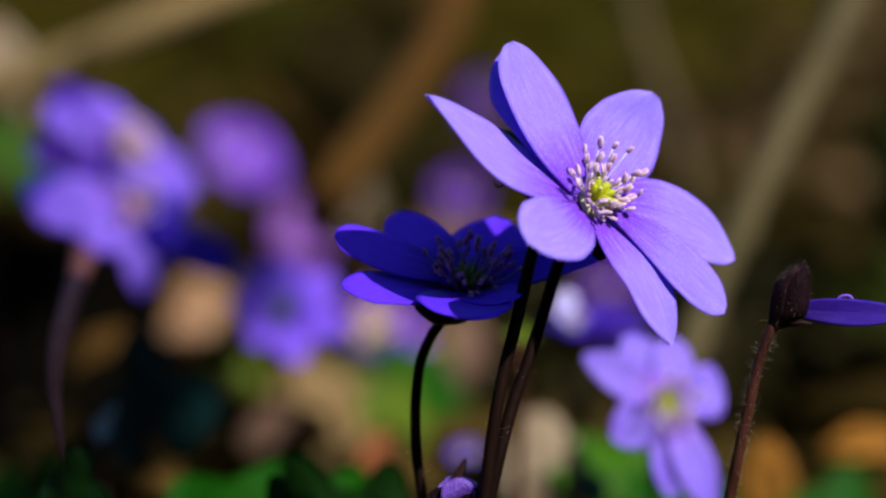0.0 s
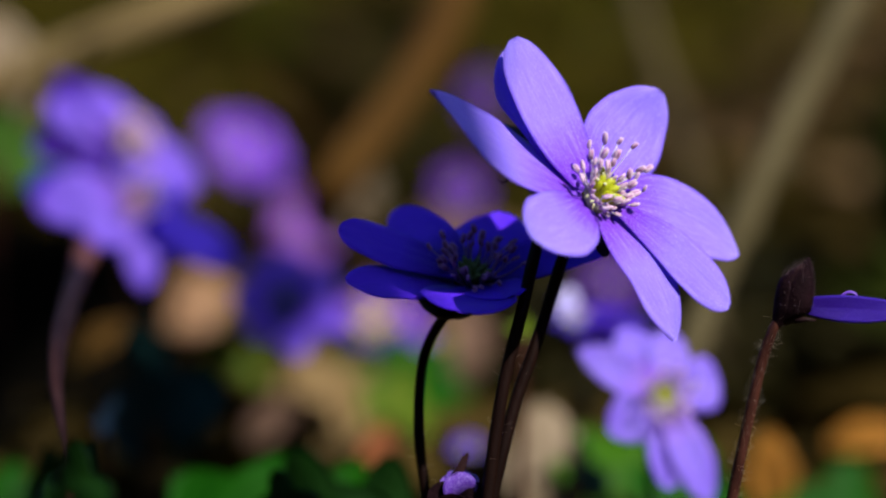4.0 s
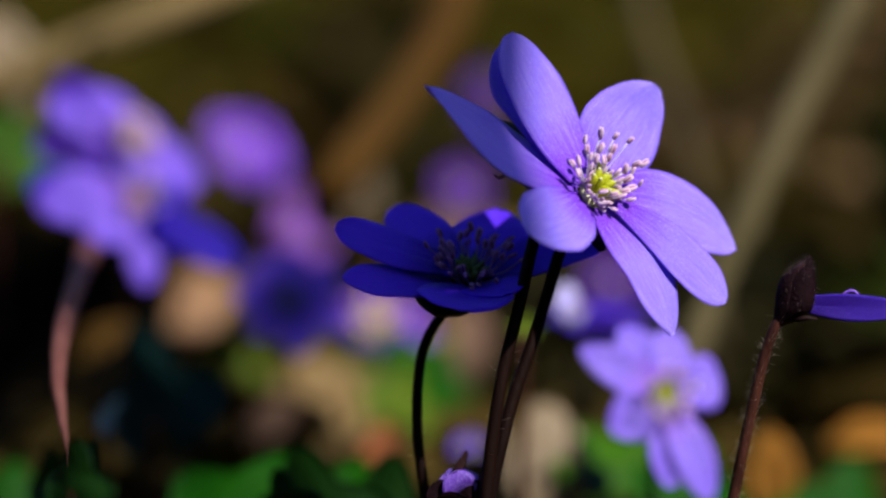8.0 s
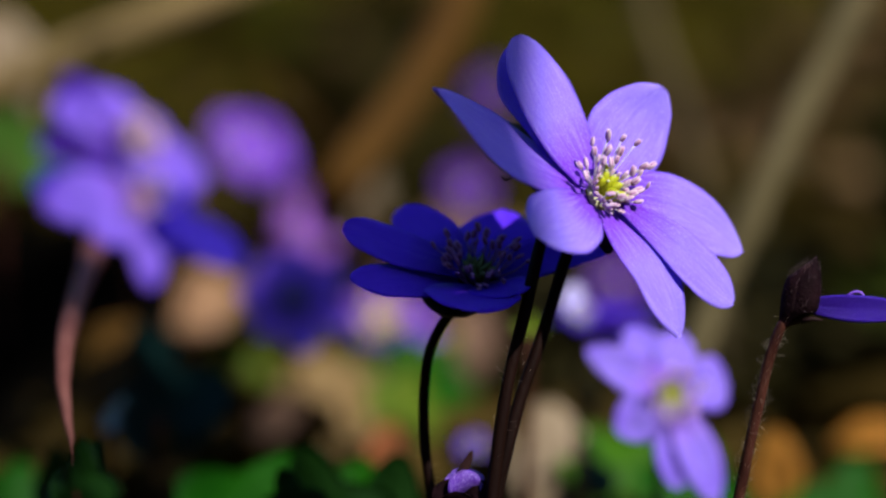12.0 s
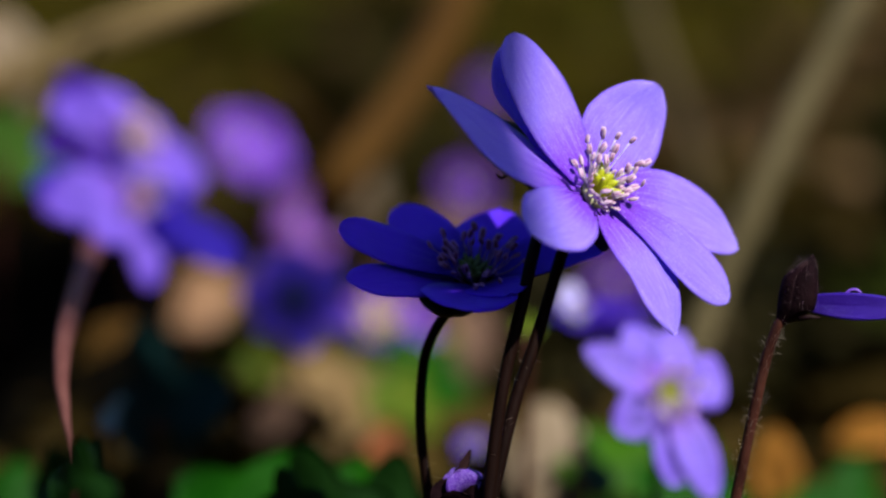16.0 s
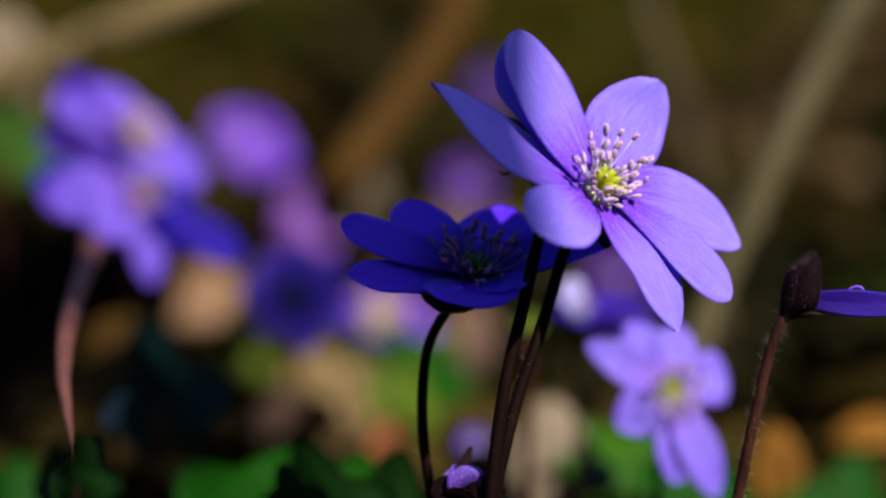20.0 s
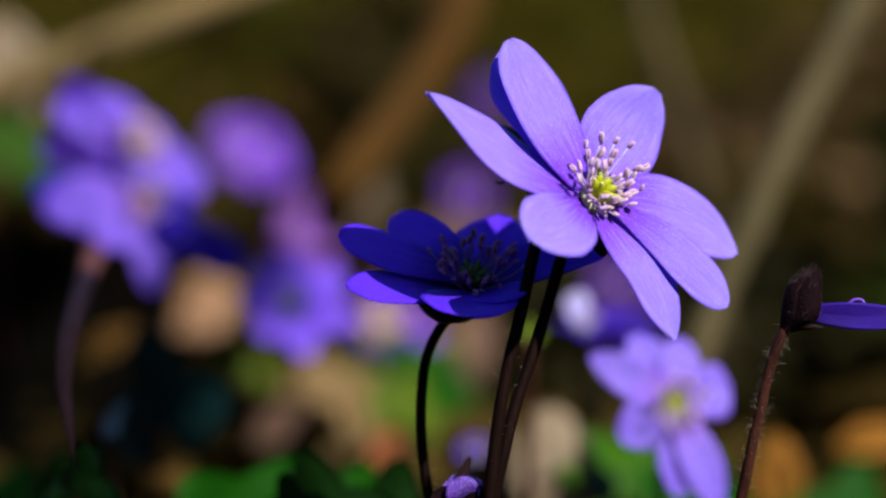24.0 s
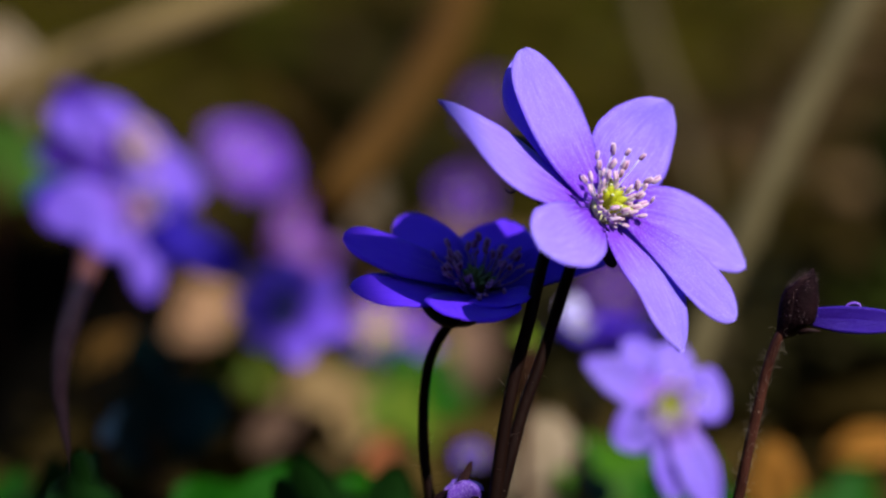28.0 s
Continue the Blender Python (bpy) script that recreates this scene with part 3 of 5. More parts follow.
build_litter("leaf_litter", 1900, (-0.45, 0.45, 0.36, 3.2), (0.02, 0.045), DRY_BROWN, "brown fallen leaves strewn over the soil", 5)



def surrounding_litter(count, seed):
    """The same leaf fall all round, beside and behind the camera."""
    rnd = random.Random(seed)
    vs, fs = [], []
    while len(vs) < count * 9:
        t, d = rnd.uniform(0, 2 * math.pi), 0.35 + 4.2 * rnd.random() ** 0.8
        x, y = d * math.sin(t), d * math.cos(t)
        if y > 0.1 and abs(x) < 0.45 * (0.35 + y):
            continue
        ln = rnd.uniform(0.03, 0.06)
        wd = ln * rnd.uniform(0.45, 0.65)
        m = pose(x, y, ground_z(x, y) + rnd.uniform(0.002, 0.007), rnd.uniform(-25, 25), rnd.uniform(-25, 25), rnd.uniform(0, 360))
        k, curl = len(vs), rnd.uniform(-0.3, 0.6)
        for v, f in ((-0.5, 0.1), (0.0, 1.0), (0.5, 0.1)):
            for u in (-1, 0, 1):
                vs.append(m @ Vector((u * f * wd / 2, v * ln, curl * wd * 0.4 * u * u * f)))
        for a in (k, k + 1, k + 3, k + 4):
            fs.append((a, a + 1, a + 4, a + 3))
    me = bpy.data.meshes.new("leaf_litter")
    me.from_pydata(vs, [], fs)
    for p in me.polygons:
        p.use_smooth = True
    me.materials.append(DRY_BROWN)
    tagged(new("leaf_litter", me), "brown fallen leaves strewn over the glade", "leaf litter", kind="stuff")


surrounding_litter(5000, 95)
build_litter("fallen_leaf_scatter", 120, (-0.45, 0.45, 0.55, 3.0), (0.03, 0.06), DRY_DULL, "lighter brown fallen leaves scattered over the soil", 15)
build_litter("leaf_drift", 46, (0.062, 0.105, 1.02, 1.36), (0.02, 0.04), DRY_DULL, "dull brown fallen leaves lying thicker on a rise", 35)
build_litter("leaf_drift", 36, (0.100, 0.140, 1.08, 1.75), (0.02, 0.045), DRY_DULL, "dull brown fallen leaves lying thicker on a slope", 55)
# Dark leaves laid over the right-hand ground in place of its shade.
build_litter("wet_leaf_litter", 280, (0.012, 0.118, 0.45, 0.66), (0.02, 0.04), DRY_SHADED, "dark fallen leaves standing in for shaded ground", 65)
# Dark leaf patch that lowers the tone of the soil left of centre.
build_litter("damp_leaf_litter", 120, (-0.034, 0.004, 0.70, 1.75), (0.03, 0.06), DRY_DARK, "dark brown leaves matted over the soil", 45)
build_litter("moss_tufts", 90, (-0.45, 0.5, 0.5, 3.0), (0.03, 0.08), MOSS, "low green moss tufts between the leaves", 25)

# ---- main flower, violet-blue, open towards the sun ----
def main_flower():
    c = Vector((0.01307, 0.2400, 0.16484))
    foot = Vector((c.x - 0.0140, 0.243, ground_z(c.x, 0.243) - 0.004))
    fl = thing("hepatica_flower", foot, "violet-blue hepatica flower wide open on a dark hairy stem", "flower", "hepatica flowers")
    face = Vector((0.71, -0.63, 0.31))
    tips = [
        ((-0.00728, -0.00050, 0.01412), 0.007281, -0.036, 0.033, 0.0, 2.61, 0.022, 0.51, 5.7),
        ((-0.00770, 0.00200, 0.01332), 0.009500, -0.040, 0.0, 0.0, 1.55, 0.085, 0.72, 4.0, 0.0004, 0.22),
        ((-0.01455, -0.00700, 0.00905), 0.009300, -0.010, 0.0, 0.0, 1.70, -0.13, 0.46, -23.5, 0.0005, 0.22, 0.72),
        ((-0.00598, -0.01257, -0.00349), 0.006982, 0.019, 0.055, 0.0, 1.3, -0.077, 0.69, -20.2),
        ((0.00720, -0.00100, -0.01236), 0.008100, 0.090, 0.0, 0.0, 1.50, 0.0, 0.45, 4.0, 0.0, 0.40, 0.47),
        ((0.01232, 0.00420, -0.00951), 0.004900, 0.045, 0.022, 0.0, 2.0, 0.0, 0.70, -9.0, -0.001500, 0.24, 0.55),
        ((0.01362, 0.00933, -0.00444), 0.007082, 0.033, 0.043, 0.0, 1.90, -0.134, 0.42, -1.4),
        ((0.00630, 0.00630, 0.00990), 0.008129, -0.098, 0.05, 0.0, 1.48, -0.043, 0.51, 10.5),
    ]
    bloom(fl, c, face, tips, PETAL, 3, rows=26, cols=14, claw=0.07, base_w=0.42)
    f = face.normalized()
    a = f.orthogonal().normalized()
    b = f.cross(a)
    rnd = random.Random(4)
    # long stamens leaning up and to the sun: sideways and upward reach, anther's lean from upright, size
    reach = ((16, 101, 5, 1.1), (41, 99, 35, 0.8), (66, 92, 48, 0.8), (-14, 90, 10, 0.8), (11, 74, 35, 1.1), (36, 73, 25, 1.05), (-10, 72, 0, 0.9), (-24, 50, -10, 1.0),
             (-33, 48, -35, 0.8), (-6, 58, 20, 0.9), (6, 55, 15, 0.9), (22, 54, -5, 0.9), (76, 50, 60, 1.0), (89, 51, 55, 1.0), (60, 38, 15, 1.05), (41, 32, 40, 1.0),
             (-24, 30, -15, 0.9), (60, 23, 55, 1.05), (45, 20, 50, 0.9), (63, 8, 70, 1.1), (52, 3, 75, 1.0), (47, -6, 70, 0.9), (64, -10, 82, 0.9), (86, 15, 30, 0.75),
             (12, 3, 85, 0.9), (13, -19, 80, 1.0), (32, -2, 80, 0.9), (-4, 40, 15, 0.8), (72, 36, 30, 0.9), (30, 60, 20, 0.8))
    for i, (r, h, lean, grow) in enumerate(reach):
        deep = min(66, max(-12, (46 - 0.71 * r - 0.31 * h) / 0.63))
        tip = c + Vector((fine(r), -fine(deep), fine(h)))
        out = tip - c - f * (tip - c).dot(f)
        base = c + out.normalized() * fine(rnd.uniform(12, 20)) + f * 0.000250
        way = Vector((math.sin(radians(lean)), rnd.uniform(-0.5, 0.2), math.cos(radians(lean))))
        add_stamen(fl, base, tip, way, 0.00051 * grow, 100 + i)
    for i in range(34):
        t = i * 2.39996
        out = a * math.cos(t) + b * math.sin(t)
        base = c + out * fine(rnd.uniform(17, 24)) + f * 0.000200
        tip = base + (f * 1.0 + out * rnd.uniform(0.3, 0.8)).normalized() * fine(rnd.uniform(14, 34))
        add_stamen(fl, base, tip, tip - base, 0.00037, 160 + i)
    add_carpels(fl, c + f * 0.000600 + Vector((0.0, 0.0, 0.00035)), f + Vector((0, 0, 0.35)), 0.000900, 9, 0.000860, 9)
    bm = bmesh.new()
    ellipsoid(bm, c + f * 0.000150, f, 0.000560, 0.001600, 2)
    part("receptacle", bm, CARPEL_TIP, fl, "pale green flower base")
    line = curve_points([foot, Vector((0.00419, 0.2430, 0.13788)), Vector((0.00515, 0.2430, 0.14218)), Vector((0.00622, 0.2435, 0.14644)), Vector((0.00771, 0.2440, 0.15067)), Vector((0.00909, 0.2445, 0.15497)), Vector((0.01047, 0.2445, 0.15964)), Vector((0.01154, 0.2435, 0.16248)), c - f * 0.000199], 48)
    part("stem", tube(bmesh.new(), line, lambda s: fine(13.5 - 2.8 * s), 14, 0.06), STEM_DARK, fl)
    part("stem_hairs", hairs(line, 0.000499, 60, 0.000997, 6, end=0.8), HAIR, fl, "fine silvery hairs")
    for w in ((-0.01010, 0.00420, 0.00960), (0.00299, -0.00299, -0.00549), (-0.00449, -0.00199, -0.00299)):
        bm = blade(Vector(w).length * 0.8, 0.003400, arch=0.1, cup=0.1, seed=5, rows=8, cols=6)
        q = c - f * 0.002194
        bm.transform(aimed(q, q + Vector(w) * 0.8, f))
        part("bract", bm, BRACT, fl, "dark purple bract")
    h = Vector((0.00610, 0.2425, 0.16740))
    part("hooked_hair", tube(bmesh.new(), curve_points([h, Vector((0.00545, 0.2418, 0.16657)), Vector((0.00498, 0.2418, 0.16628)), Vector((0.00452, 0.2418, 0.16664))], 8), lambda s: fine(3.6 - 1.5 * s), 6), BRACT, fl, "dark hooked bract tip")
    return fl


MAIN_FLOWER = main_flower()


# ---- second stem beside it, its head hidden behind the petals ----
def hidden_stem():
    top = Vector((0.00933, 0.2440, 0.16411))
    foot = Vector((top.x - 0.0085, 0.2405, ground_z(top.x, 0.2405) - 0.004))
    fl = thing("flower_stem", foot, "dark hairy hepatica stem rising behind an open flower", "stem")
    line = curve_points([foot, Vector((0.00380, 0.2405, 0.13811)), Vector((0.00425, 0.2405, 0.14236)), Vector((0.00485, 0.2405, 0.14661)), Vector((0.00570, 0.2407, 0.15080)), Vector((0.00676, 0.2410, 0.15504)), Vector((0.00805, 0.2420, 0.16065)), top], 44)
    part("stem", tube(bmesh.new(), line, lambda s: fine(13.5 - 2.2 * s), 12, 0.06), STEM_DARK, fl)
    part("stem_hairs", hairs(line, 0.000499, 60, 0.001197, 16, end=0.8), HAIR, fl, "fine silvery hairs")
    for i, w in enumerate(((-0.00199, 0.00100, 0.00299), (0.00150, 0.00150, 0.00299), (0.00000, -0.00050, 0.00249))):
        bm = blade(Vector(w).length, 0.002294, arch=0.12, cup=0.2, seed=50 + i, rows=7, cols=5)
        bm.transform(aimed(top, top + Vector(w), (0.2, -1, 0.2)))
        part("bract", bm, BRACT, fl)
    return fl


HIDDEN_STEM = hidden_stem()


# ---- shaded flower, its shade put into deep blue petals, seen from the side ----
def shaded_flower():
    c = Vector((0.00245, 0.2457, 0.15760))
    foot = Vector((c.x + 0.0005, 0.2496, ground_z(c.x, 0.2496) - 0.004))
    fl = thing("hepatica_flower", foot, "hepatica flower with its shade painted deep blue, seen from the side", "flower", "hepatica flowers")
    face = Vector((0.05, -0.62, 0.78))
    tips = [
        ((-0.01150, -0.00170, 0.00418), 0.005480, -0.015, 0.01, 0.0, 2.14, 0.0, 0.68, -3.8, -0.0008, 0.56),
        ((-0.01061, -0.00660, -0.00037), 0.004920, 0.0, 0.007, 0.0, 1.92, 0.0, 0.53, 1.2, -0.0001, 0.40),
        ((-0.00673, 0.00820, 0.00600), 0.004900, 0.010, 0.01, 0.0, 2.06, -0.09, 0.54, 5.6, -0.0010, 0.30),
        ((0.00279, 0.00898, 0.00569), 0.008129, -0.056, 0.0, 0.0, 1.7, 0.002, 0.54, 2.9),
        ((0.00748, 0.00598, 0.00399), 0.006234, 0.0, 0.05, 0.0, 2.2),
        ((0.01132, 0.00224, 0.00239), 0.004987, 0.05, 0.071, 0.0, 1.4, -0.015, 0.42, -1.2),
        ((-0.00080, -0.01087, -0.00270), 0.008200, 0.012, 0.04, 0.0, 1.75, 0.0, 0.55, 0.0),
        ((0.00300, -0.00640, -0.00150), 0.005600, 0.015, 0.06, 0.0, 1.8),
    ]
    bloom(fl, c, face, [(Vector(tip) * 1.05, width * 1.05, *more) for tip, width, *more in tips], PETAL_SHADED, 12, base_w=0.5)
    f = face.normalized()
    a = f.orthogonal().normalized()
    b = f.cross(a)
    rnd = random.Random(14)
    for i in range(42):
        t = i * 2.39996
        out = a * math.cos(t) + b * math.sin(t)
        base = c + out * fine(rnd.uniform(20, 30))
        sp = rnd.uniform(0.2, 0.95)
        tip = base + (f * math.cos(sp) + out * math.sin(sp)).normalized() * fine(rnd.uniform(36, 78))
        add_stamen(fl, base, tip, tip - base + Vector((rnd.uniform(-1, 1), 0, rnd.uniform(-1, 1))) * 0.001496, 0.00047 * rnd.uniform(0.8, 1.15), 300 + i, filament=FILAMENT_SHADED, anther=ANTHER_SHADED, seam=SEAM_SHADED)
    add_carpels(fl, c + f * 0.000299, f, 0.001097, 13, 0.000648, 19, CARPEL_DARKENED, CARPEL_DARKENED)
    bm = bmesh.new()
    ellipsoid(bm, c - f * 0.000299, f, 0.000598, 0.002294, 2)
    part("receptacle", bm, BRACT, fl)
    line = curve_points([foot, Vector((-0.00160, 0.2486, 0.13737)), Vector((-0.00222, 0.2486, 0.14176)), Vector((-0.00238, 0.2486, 0.14616)), Vector((-0.00191, 0.2481, 0.15051)), Vector((-0.00098, 0.2477, 0.15274)), Vector((0.00031, 0.2467, 0.15451)), Vector((0.00143, 0.2457, 0.15586)), c], 46)
    part("stem", tube(bmesh.new(), line, lambda s: fine(10.6 - 1.2 * s), 12, 0.06), STEM_DARK, fl)
    part("stem_hairs", hairs(line, 0.000399, 70, 0.001097, 26, end=0.8), HAIR, fl, "fine silvery hairs")
    for i, (w, g) in enumerate((((-0.00270, -0.00300, 0.00110), 66), ((0.00200, -0.00300, 0.00090), 66), ((0.00150, 0.00299, 0.00249), 60))):
        bm = blade(Vector(w).length * 1.1, fine(g * 1.2), arch=-0.1, cup=0.25, seed=60 + i, rows=8, cols=6)
        q = Vector((0.00072, 0.2462, 0.15405))
        bm.transform(aimed(q, q + Vector(w) * 1.1, f))
        part("bract", bm, BRACT, fl, "dark purple bract")
    return fl


SHADED_FLOWER = shaded_flower()


# ---- seed head with one last petal ----
def bud_plant():
    neck = Vector((0.02944, 0.2385, 0.15351))
    foot = Vector((neck.x - 0.0110, 0.241, ground_z(neck.x, 0.241) - 0.004))
    fl = thing("hepatica_bud", foot, "brown hairy hepatica bud keeping one blue petal", "flower bud")
    line = curve_points([foot, Vector((0.02563, 0.2400, 0.13811)), Vector((0.02653, 0.2395, 0.14283)), Vector((0.02746, 0.2390, 0.14729)), Vector((0.02796, 0.2390, 0.14952)), Vector((0.02852, 0.2387, 0.15152)), Vector((0.02929, 0.2385, 0.15351)), Vector((0.03013, 0.2385, 0.15485))], 48)
    part("stem", tube(bmesh.new(), line, lambda s: fine(12 - 3 * s), 14, 0.08), STEM_RED, fl)
    part("stem_hairs", hairs(line, 0.000449, 640, 0.00098, 36, lean=0.8, start=0.2, thick=0.0000095), HAIR, fl, "fine silvery hairs")
    # three keeled bracts closed into a slanting hood: height, left and right edge
    hood = ((576, 1366, 1382), (568, 1366, 1392), (560, 1367, 1412), (548, 1368, 1437), (522, 1371, 1442), (500, 1376, 1442), (486, 1385, 1441), (476, 1399, 1439), (467, 1413, 1436), (459, 1424, 1433), (454, 1428, 1431))

    def hood_at(s):
        k = s * (len(hood) - 1)
        n = min(int(k), len(hood) - 2)
        y, l, r = (p + (q - p) * (k - n) for p, q in zip(hood[n], hood[n + 1]))
        return Vector((fine((l + r) / 2 - 784), 0.2385 + fine(6 * s), EYE_Z + fine(441 - y))), fine((r - l) / 2)

    for i, t0 in enumerate((62, 178, 298)):
        bm = bmesh.new()
        grid = []
        for s_ in range(25):
            mid, half = hood_at(s_ / 24)
            row = []
            for k in range(13):
                d = (k / 12 - 0.5) * 2.15
                ang = math.radians(t0) + d
                r = half * (0.93 + 0.09 * math.cos(d * 1.9)) * (1 + 0.06 * noise.noise((s_ * 0.4, k * 0.5, i * 7.0))) + 0.000050 * i
                row.append(bm.verts.new(mid + Vector((math.cos(ang) * r, -math.sin(ang) * r * 0.9, 0))))
            grid.append(row)
        for s_ in range(24):
            for k in range(12):
                bm.faces.new((grid[s_][k], grid[s_][k + 1], grid[s_ + 1][k + 1], grid[s_ + 1][k]))
        bmesh.ops.recalc_face_normals(bm, faces=bm.faces[:])
        bmesh.ops.solidify(bm, geom=bm.faces[:], thickness=0.000150)
        part("bract", bm, BUD_SKIN, fl, "hairy brown-purple bract")
    bm = bmesh.new()
    core = [hood_at(s_ / 12) for s_ in range(13)]
    tube(bm, [p for p, h in core], lambda s: max(0.000100, core[round(s * 12)][1] * 0.72), 12)
    part("bud_core", bm, BRACT, fl)
    axis = [hood_at(0.3 + 0.058 * n)[0] for n in range(11)]
    part("bud_hairs", hairs(axis, lambda s: hood_at(0.3 + 0.58 * s)[1] * 0.99, 170, 0.00055, 46, lean=1.6, thick=0.000009), HAIR_DIM, fl, "short mauve-grey hairs")
    p0, p1 = Vector((0.03170, 0.2385, 0.15515)), Vector((0.04080, 0.2370, 0.15470))
    bm = blade((p1 - p0).length, 0.002450, arch=0.03, cup=0.08, point=1.9, seed=71, rows=16, cols=10, base=0.60, peak=0.42)
    bm.transform(aimed(p0, p1, (0.05, -0.97, -0.2)))
    part("petal", bm, PETAL_BLUE_DIM, fl)
    part("calyx_flap", tube(bmesh.new(), [Vector((0.03086, 0.2380, 0.15382)), Vector((0.03192, 0.2378, 0.15397)), Vector((0.03271, 0.2378, 0.15387))], lambda s: fine(6 * (1 - 0.7 * s)), 8), BRACT, fl)
    q = [(0.03482, 0.2380, 0.15550), (0.03506, 0.2380, 0.15604), (0.03561, 0.2380, 0.15634), (0.03620, 0.2380, 0.15619), (0.03635, 0.2380, 0.15550)]
    part("curled_filament", tube(bmesh.new(), curve_points(q, 12), 0.000130, 6), PETAL_LILAC, fl, "curled violet filament")
    return fl


BUD_PLANT = bud_plant()


# ---- small unopened flower low between the stems ----
def small_bud():
    c = Vector((0.00141, 0.2425, 0.13848))
    foot = Vector((c.x + 0.001, 0.244, ground_z(c.x, 0.244) - 0.004))
    fl = thing("hepatica_bud", foot, "small violet hepatica bud opening near the ground", "flower bud")
    for i, (w, g) in enumerate((((-0.00040, -0.00150, 0.00180), 62), ((0.00090, -0.00060, 0.00170), 50), ((-0.00130, -0.00000, 0.00150), 48), ((0.00040, 0.00100, 0.00190), 60))):
        bm = blade(Vector(w).length * 1.15, fine(g), arch=0.22, cup=0.1, point=2.6, seed=80 + i, rows=10, cols=8)
        bm.transform(aimed(c - Vector((0.00000, -0.00000, 0.00040)), c + Vector(w), (0.1, -1, 0.4)))
        part("petal", bm, PETAL_BUD, fl)
    for i, (w, g) in enumerate((((0.00030, -0.00190, 0.00080), 76), ((-0.00209, -0.00090, 0.00090), 60), ((0.00219, -0.00050, 0.00110), 50))):
        bm = blade(Vector(w).length * 1.3, fine(g), arch=0.25, cup=0.1, point=2.4, seed=84 + i, rows=9, cols=7)
        q = c - Vector((0.00010, -0.00000, 0.00120))
        bm.transform(aimed(q, q + Vector(w), (0.1, -1, 0.3)))
        part("bract", bm, BUD_SKIN, fl, "brown bract")
    p, q = Vector((0.00010, 0.2425, 0.13879)), Vector((0.00215, 0.2425, 0.14206))
    bm = blade((q - p).length, 0.001000, arch=0.05, cup=0.2, point=1.4, seed=89, rows=9, cols=6)
    bm.transform(aimed(p, q, (0.6, -0.6, 0.2)))
    part("bract", bm, BRACT, fl, "narrow upright bract")
    line = curve_points([foot, foot.lerp(c, 0.5) + Vector((0.001, 0, 0)), c - Vector((0.00000, -0.00000, 0.00100))], 12)
    part("stem", tube(bmesh.new(), line, 0.000549, 9), STEM_RED, fl)
    return fl


SMALL_BUD = small_bud()


# ---- blurred flowers behind ----
def back_flower(centre, face, tips, mat, seed, label, size, root=None, stem=STEM_DARK, heart=None, bend=None, stamens=22, anther=0.045, thin=0.05, seat=CARPEL_TIP, pollen=None):
    c, f = Vector(centre), Vector(face).normalized()
    rx, ry = (c.x, c.y + 0.008) if root is None else root
    foot = Vector((rx, ry, ground_z(rx, ry) - 0.003))
    fl = thing("hepatica_flower", foot, label, "flower", "hepatica flowers")
    bloom(fl, c, f, tips, mat, seed, rows=12, cols=8, claw=0.05, base_w=0.45, point=1.55)
    bm = bmesh.new()
    ellipsoid(bm, c - f * size * 0.02, f, size * 0.06, size * 0.13, 2)
    part("receptacle", bm, seat, fl)
    rnd = random.Random(seed)
    a = f.orthogonal().normalized()
    b = f.cross(a)
    for i in range(stamens):
        out = a * math.cos(i * 2.4) + b * math.sin(i * 2.4)
        base = c + out * size * 0.08
        tip = c + out * size * rnd.uniform(0.14, 0.32) + f * size * rnd.uniform(0.2, 0.34)
        add_stamen(fl, base, tip, tip - base, size * anther, seed * 7 + i, filament=pollen, anther=pollen, rich=False)
    add_carpels(fl, c, f, size * 0.10, 8, size * 0.085, seed, heart or CARPEL)
    neck = c - f * size * 0.16
    knee = neck - f * size * 0.25 + Vector((0, 0, -0.25 * size))
    mids = [Vector(p) for p in bend] + [neck] if bend is not None else [foot.lerp(knee, 0.5), knee, neck]
    line = curve_points([foot, *mids, c - f * size * 0.03], 40)
    swell = (lambda s: size * (thin - 0.01 * s)) if bend is None else (lambda s: 0.00009 + size * thin * max(0.0, min(1.0, (s - 0.215) / 0.10)) ** 0.45)
    part("stem", tube(bmesh.new(), line, swell, 9), stem, fl)
    for i in range(3):
        out = a * math.cos(i * 2.1) + b * math.sin(i * 2.1)
        bm = blade(size * 0.5, size * 0.3, arch=0.1, cup=0.1, seed=seed + i, rows=6, cols=4)
        bm.transform(aimed(neck, neck + (out - f * 0.15).normalized() * size * 0.4, f - out * 0.1))
        part("bract", bm, BRACT, fl)
    return fl


PALE_FLOWER = back_flower((0.02350, 0.2900, 0.14463), (0.25, -0.95, 0.1), [
    ((-0.00890, -0.00120, 0.00480), 0.004700, 0.03, 0.08, 0.0, 1.35, 0.0, 0.45), ((-0.00430, 0.00209, 0.00700), 0.004700), ((0.00100, 0.00269, 0.00680), 0.004600), ((0.00640, 0.00299, 0.00140), 0.006000, 0.03, 0.08, 0.0, 3.2, 0.0, 0.66, 0.0, 0.0, 0.30),
    ((0.00480, -0.00180, -0.01130), 0.004700), ((0.00060, -0.00209, -0.00990), 0.004700), ((-0.00570, -0.00239, -0.00400), 0.005600)],
    PETAL_LILAC, 21, "lilac-blue hepatica flower with a yellow-green heart", 0.009226, stamens=34, anther=0.05)
